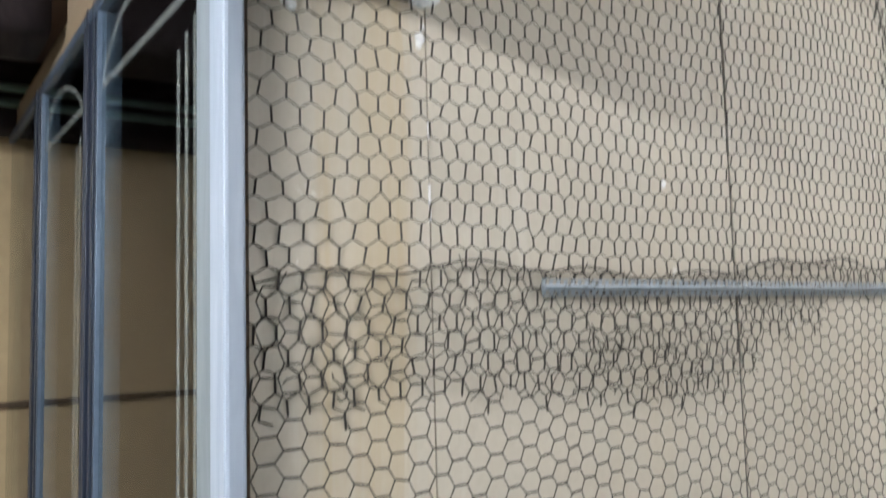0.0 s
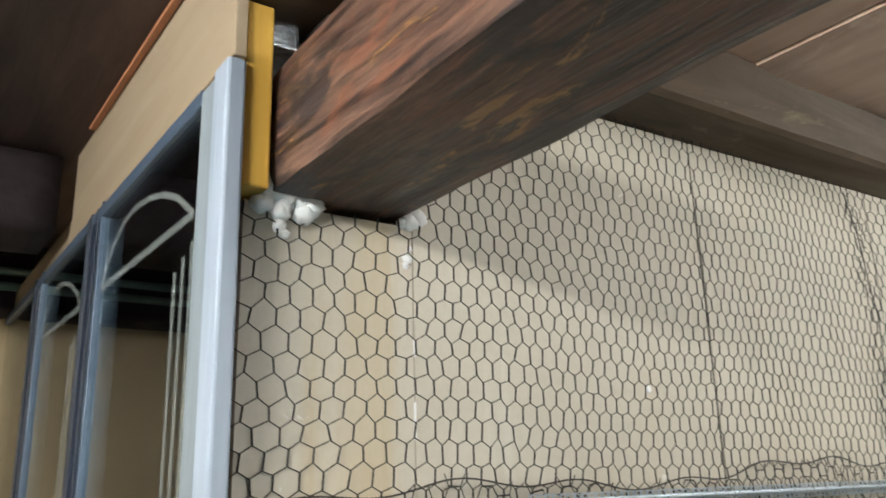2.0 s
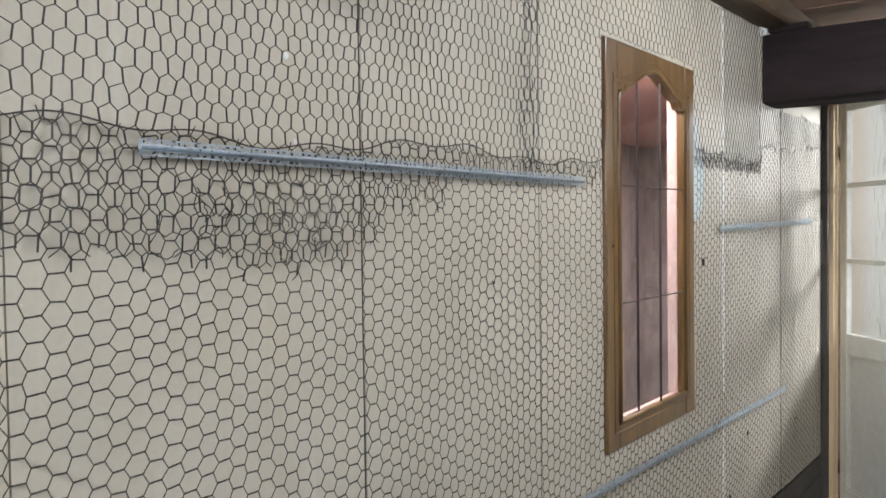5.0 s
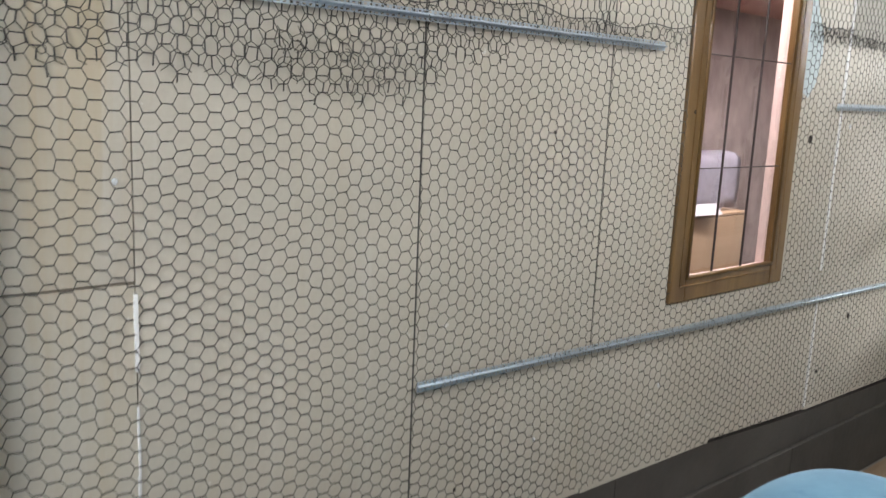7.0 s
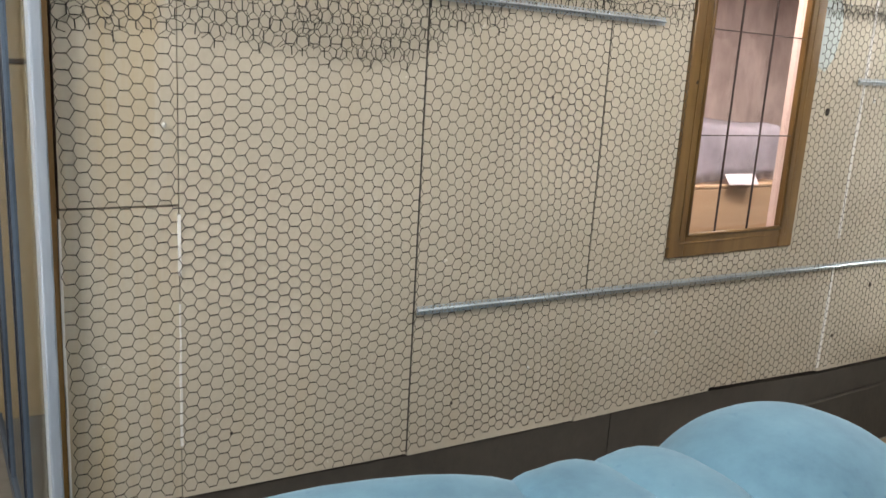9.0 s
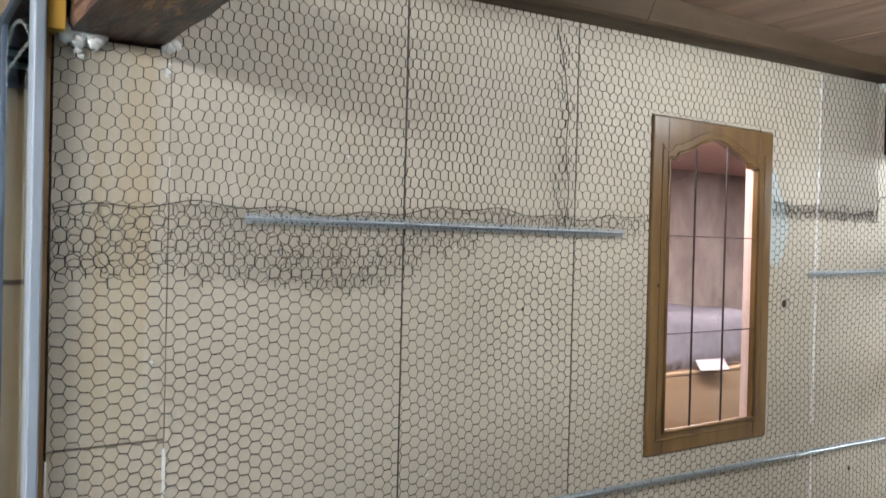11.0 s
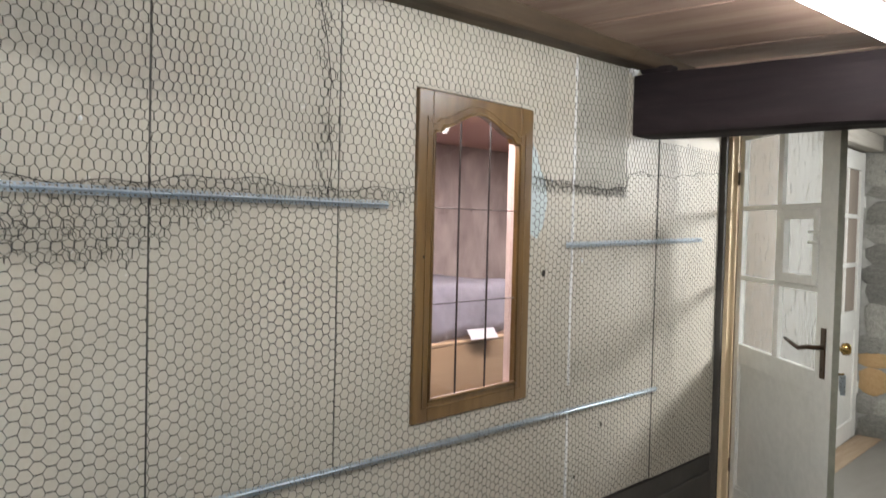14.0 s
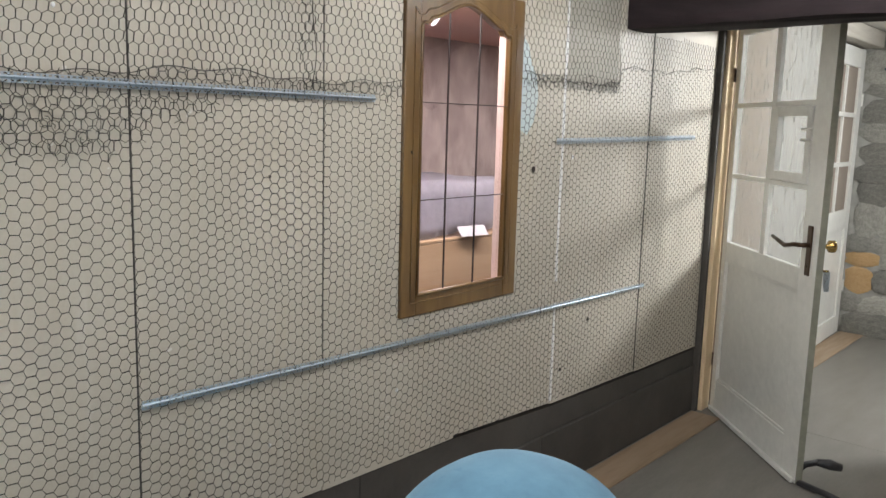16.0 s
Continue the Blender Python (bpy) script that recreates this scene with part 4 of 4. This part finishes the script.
DOOR = Matrix.Translation((3.886, -0.076, 0.0)) @ pose(0, 0, 0, 0, 0, 224.6)
W, HT = 0.972, 2.11
door = tagged(empty("door"), "white painted glazed door with rippled panes, standing half open", "door")
door.matrix_world = DOOR


def leaf(name, bm, material=M_PAINT, label="", parent=None, smooth=False):
    for v in bm.verts:
        v.co.y = -v.co.y
    bmesh.ops.reverse_faces(bm, faces=bm.faces)
    return part(name, bm, material, parent or door, label, smooth)


# local x runs from the hinge to the free edge; local -y faces the room
T0, T1 = -0.009, 0.021
C1A, C1B, C2A, C2B = 0.050, 0.428, 0.475, 0.832
leaf("hinge_stile", box(0, C1A, T0, T1, 0.006, HT, bevel=0.003))
leaf("lock_stile", box(C2B, W - 0.004, T0, T1, 0.006, HT, bevel=0.003))
leaf("leaf_edge", box(W - 0.0038, W, T0 + 0.001, T1 - 0.001, 0.006, HT), M_PAINT_EDGE, "worn grey door edge")
leaf("top_rail", box(C1A, C2B, T0, T1 - 0.001, 1.995, HT, bevel=0.003))
leaf("lock_rail", box(C1A, C2B, T0, T1 - 0.001, 0.838, 0.936, bevel=0.003))
leaf("bottom_rail", box(C1A, C2B, T0, T1 - 0.001, 0.006, 0.180, bevel=0.003))
leaf("panel", box(C1A, C2B, -0.008, 0.008, 0.178, 0.840), M_PAINT)
for dims in ((C1A, C1A + 0.014, 0.009, 0.016, 0.180, 0.838), (C2B - 0.014, C2B, 0.009, 0.016, 0.180, 0.838), (C1A + 0.014, C2B - 0.014, 0.009, 0.016, 0.180, 0.194), (C1A + 0.014, C2B - 0.014, 0.009, 0.016, 0.824, 0.838)):
    leaf("panel_moulding", box(*dims, bevel=0.002))
leaf("muntin", box(C1B, C2A, T0 + 0.004, T1 - 0.002, 0.936, 1.995, bevel=0.003))
ROWS_Z = [(0.936, 1.272), (1.295, 1.632), (1.655, 1.995)]
for z in (1.272, 1.632):
    for a, b in ((C1A, C1B), (C2A, C2B)):
        leaf("glazing_bar", box(a, b, T0 + 0.004, T1 - 0.002, z, z + 0.023, bevel=0.003))
for r, (z0, z1) in enumerate(ROWS_Z):
    for c, (a, b) in enumerate(((C1A, C1B), (C2A, C2B))):
        inset = 0.045 if (r, c) == (1, 1) else 0.0
        g = leaf("pane", box(a + inset, b - inset, -0.002, 0.002, z0 + inset, z1 - inset), M_RIPPLE, "rippled glass pane")
        g.visible_shadow = False
        if inset:
            sash = leaf("vent_sash", box(a + 0.002, a + inset, T0 + 0.002, T1 + 0.006, z0 + 0.002, z1 - 0.002, bevel=0.003), M_PAINT, "small hinged vent sash")
            for dims in ((b - inset, b - 0.002, z0 + 0.002, z1 - 0.002), (a + inset, b - inset, z0 + 0.002, z0 + inset), (a + inset, b - inset, z1 - inset, z1 - 0.002)):
                leaf("sash_bar", box(dims[0], dims[1], T0 + 0.002, T1 + 0.006, dims[2], dims[3], bevel=0.003), parent=sash)
            for dz in (0.19, 0.235):
                leaf("catch", tube([(b - 0.060, T1 + 0.016, z0 + dz), (b - 0.020, T1 + 0.018, z0 + dz), (b + 0.020, T1 + 0.012, z0 + dz + 0.002)], 0.006, 8), M_PAINT, "white painted catch", sash, True)
handle = leaf("handle", box(0.882, 0.920, T1, T1 + 0.006, 0.915, 1.128, bevel=0.002), M_BROWN, "brown metal handle plate")
leaf("lever", tube([(0.901, T1 + 0.004, 1.046), (0.901, T1 + 0.045, 1.046), (0.874, T1 + 0.055, 1.046), (0.80, T1 + 0.057, 1.029), (0.73, T1 + 0.055, 1.041), (0.665, T1 + 0.052, 1.053)], [0.012, 0.010, 0.010, 0.010, 0.009, 0.007], 10), M_BROWN, "curved brown lever", handle, True)
leaf("keyhole", tube([(0.901, T1 + 0.0065, 0.955), (0.901, T1 + 0.003, 0.955)], 0.007, 8), M_BARK, "", handle)
knob = leaf("knob", tube([(0.930, T0, 1.046), (0.930, T0 - 0.03, 1.046), (0.930, T0 - 0.04, 1.046), (0.930, T0 - 0.06, 1.046), (0.930, T0 - 0.068, 1.046)], [0.010, 0.010, 0.026, 0.026, 0.012], 14), M_BRASS, "round brass knob", smooth=True)
keys = leaf("keys", tube([(0.930, T0 - 0.002, 0.94), (0.930, T0 - 0.045, 0.94)], 0.005, 8), M_BRASS, "key in the lock with a hanging bunch", smooth=True)
for k in range(3):
    leaf("key", box(0.923 + 0.004 * k, 0.926 + 0.004 * k, T0 - 0.058 + 0.006 * k, T0 - 0.036 + 0.006 * k, 0.85 + 0.015 * k, 0.936, bevel=0.001), M_ZINC, "", keys)
for z in (0.28, 1.80):
    leaf("hinge", tube([(-0.004, T1 + 0.003, z - 0.035), (-0.004, T1 + 0.003, z + 0.035)], 0.005, 8), M_BROWN, "dark steel hinge", smooth=True)
leaf("weather_strip", box(0.02, W - 0.02, T1 + 0.0005, T1 + 0.016, 0.004, 0.026, bevel=0.003), M_PAINT)

stop = tagged(empty("door_stop", (3.30, -0.80, 0)), "black rubber-tipped pedal device on the floor by the door", "door stop")
for nm, bm in (("arm", tube([(3.22, -0.72, 0.030), (3.27, -0.75, 0.070), (3.32, -0.79, 0.078)], [0.012, 0.014, 0.014], 8)), ("grip", tube([(3.315, -0.785, 0.078), (3.35, -0.83, 0.070), (3.38, -0.87, 0.058)], [0.015, 0.024, 0.018], 10)), ("foot", tube([(3.20, -0.74, 0.012), (3.14, -0.88, 0.020), (3.10, -0.97, 0.020)], 0.014, 8))):
    o = part(nm, bm, M_BLACK, stop, smooth=True)
    o.matrix_parent_inverse = Matrix.Translation((-3.30, 0.80, 0))

# ---------------------------------------------------------------- hall: second door, lintel, stones
hall_door = tagged(empty("hall_door"), "white painted glazed hall door, closed", "door")
hall_door.matrix_world = pose(5.35, -0.075, 0.0, 0, 0, 2) @ Matrix.Diagonal((1, 1, 1.068, 1))


def hd(name, bm, material=M_PAINT, label=""):
    return part(name, bm, material, hall_door, label)


hd("stile", box(0.0, 0.11, -0.02, 0.02, 0.012, 1.985, bevel=0.003))
hd("stile", box(0.79, 0.90, -0.02, 0.02, 0.012, 1.985, bevel=0.003))
hd("top_rail", box(0.11, 0.79, -0.019, 0.02, 1.86, 1.985, bevel=0.003))
hd("lock_rail", box(0.11, 0.79, -0.019, 0.02, 0.76, 0.90, bevel=0.003))
hd("bottom_rail", box(0.11, 0.79, -0.019, 0.02, 0.012, 0.14, bevel=0.003))
hd("panel", box(0.11, 0.79, -0.006, 0.006, 0.14, 0.76))
for z in (1.20, 1.53):
    hd("glazing_bar", box(0.11, 0.79, -0.016, 0.016, z, z + 0.03, bevel=0.003))
hd("muntin", box(0.435, 0.465, -0.017, 0.017, 0.90, 1.86, bevel=0.003))
for a, b in ((0.90, 1.20), (1.23, 1.53), (1.56, 1.86)):
    for c, d in ((0.11, 0.435), (0.465, 0.79)):
        hd("pane", box(c, d, -0.002, 0.002, a, b), M_HALLBROWN, "pane with a brown curtain behind it")
for z in (0.35, 1.65):
    hd("hinge", tube([(0.905, -0.022, z - 0.04), (0.905, -0.022, z + 0.04)], 0.008, 8), M_PAINT)
tagged(to_object("lintel", box(5.25, 6.29, -0.17, 0.018, 2.135, 2.25, bevel=0.008), M_GREYTIMBER), "weathered timber lintel over the hall door", kind="structure")
tagged(to_object("door_jamb", box(6.262, 6.295, -0.05, 0.018, 0.0, 2.13, bevel=0.004), M_PAINT), "white door jamb", kind="structure")
tagged(to_object("trim_hall", box(3.99, 6.29, -0.24, -0.07, 0.0, 0.006, bevel=0.002), M_STRIP), "pale wooden floor strip under the hall door", kind="structure")


def stone_mesh(seed):
    rnd = random.Random(seed)
    bm = bmesh.new()
    bmesh.ops.create_icosphere(bm, subdivisions=2, radius=1)
    for v in bm.verts:
        p = 4.5
        k = (abs(v.co.x) ** p + abs(v.co.y) ** p + abs(v.co.z) ** p) ** (1 / p)
        v.co = v.co / k * (1 + 0.24 * noise.noise(v.co * 2.3 + Vector((seed * 3.1, 0, 0))) + 0.14 * noise.noise(v.co * 5.1 + Vector((0, seed * 2.3, 0))))
    me = bpy.data.meshes.new("stone")
    bm.to_mesh(me)
    bm.free()
    for q in me.polygons:
        q.use_smooth = True
    return me


meshes = []
for k in range(8):
    me = stone_mesh(k)
    me.materials.append(M_OCHRE_STONE if k == 7 else M_STONE)
    meshes.append(me)
rnd = random.Random(11)
z = 0.0
while z < CEIL - 0.06:
    h = rnd.uniform(0.11, 0.24)
    y = -0.05 - rnd.uniform(0, 0.06)
    while y > -1.9:
        w = rnd.uniform(0.13, 0.36)
        o = new("stone", rnd.choice(meshes[:7]) if rnd.random() > 0.12 else meshes[7])
        o.parent = stone_wall
        hh = h * rnd.uniform(0.72, 1.08)
        o.matrix_world = Matrix.Translation((6.307, y - w / 2, min(z + h / 2, CEIL - hh / 2 - 0.01))) @ Matrix.Rotation(rnd.uniform(-0.15, 0.15), 4, "X") @ Matrix.Diagonal((rnd.uniform(0.014, 0.024), w * 0.57, hh * 0.62, 1))
        y -= w
    z += h
tagged(to_object("pipe", tube([(6.24, -0.20, 1.985), (6.24, -1.6, 1.985)], 0.010, 8), M_BLUEALU), "thin grey pipe along the stone wall", "pipe")

# ---------------------------------------------------------------- blue sofa
sofa = tagged(empty("sofa", (0.45, -0.95, 0)), "light blue velvet sofa with plump rounded back cushions", "sofa")


def soft(name, bm, label=""):
    o = part(name, bm, M_VELVET, sofa, label, smooth=True)
    o.matrix_parent_inverse = Matrix.Translation((-0.45, 0.95, 0))
    return o


long_back = pillow(-0.30, -0.590, 0.42, 0.92, 0.22, 0.284, 4.0, 0.02, 5)
for v in long_back.verts:
    v.co.y -= 0.15 * max(0.0, v.co.x - 0.12)
soft("back_cushion", long_back, "long low back cushion")
soft("back_cushion", pillow(0.58, -0.685, 0.42, 0.17, 0.23, 0.268, 3.2, 0.01, 4))
soft("back_cushion", pillow(0.755, -0.71, 0.42, 0.17, 0.25, 0.282, 2.6, 0.01, 4), "narrow pleated back cushion")
soft("corner_cushion", pillow(1.090, -0.72, 0.42, 0.35, 0.30, 0.322, 2.2, 0.02, 5), "tall rounded corner cushion")
soft("seat", pillow(0.03, -1.10, 0.25, 1.18, 0.26, 0.14, 5, 0.01, 4))
for x in (-0.95, 1.05):
    for y in (-0.72, -1.25):
        o = part("foot", tube([(x, y, 0.0), (x, y, 0.13)], [0.018, 0.026], 10), M_BLACK, sofa)
        o.matrix_parent_inverse = Matrix.Translation((-0.45, 0.95, 0))

# ---------------------------------------------------------------- small marks on the wall
for x, zz, r in ((2.164, 1.351, 0.013), (0.956, 1.363, 0.004), (0.11, 0.595, 0.004), (2.62, 0.70, 0.009), (2.42, 0.52, 0.007), (0.70, 0.56, 0.004), (3.30, 0.62, 0.006)):
    bm = pillow(x, 0.0, zz, r, 0.003, r * 1.1, 2.0, 0.3, 2)
    tagged(to_object("wall_plug", bm, M_BARK, smooth=True), "dark fixing hole in the wall board", "fixing hole")
for x, zz, r in ((2.43, 1.395, 0.009), (0.41, 1.735, 0.006), (-0.027, 1.28, 0.006), (0.95, 0.62, 0.006), (1.45, 0.66, 0.007), (2.20, 1.70, 0.006)):
    bm = pillow(x, -0.002, zz, r * 0.7, 0.004, r, 2.0, 0.4, 2)
    tagged(to_object("filler_dab", bm, M_FOAM, smooth=True), "small white filler dab on the wall board", "filler dab")
tagged(to_object("paint_patch", slab([(2.064, 1.50), (2.11, 1.48), (2.15, 1.53), (2.172, 1.62), (2.160, 1.69), (2.12, 1.74), (2.10, 1.80), (2.066, 1.83)], -0.0025, 0.0), plain("pale_blue_filler", (0.55, 0.62, 0.62), 0.6)), "pale blue-grey filler smear beside the oak frame", "filler smear")
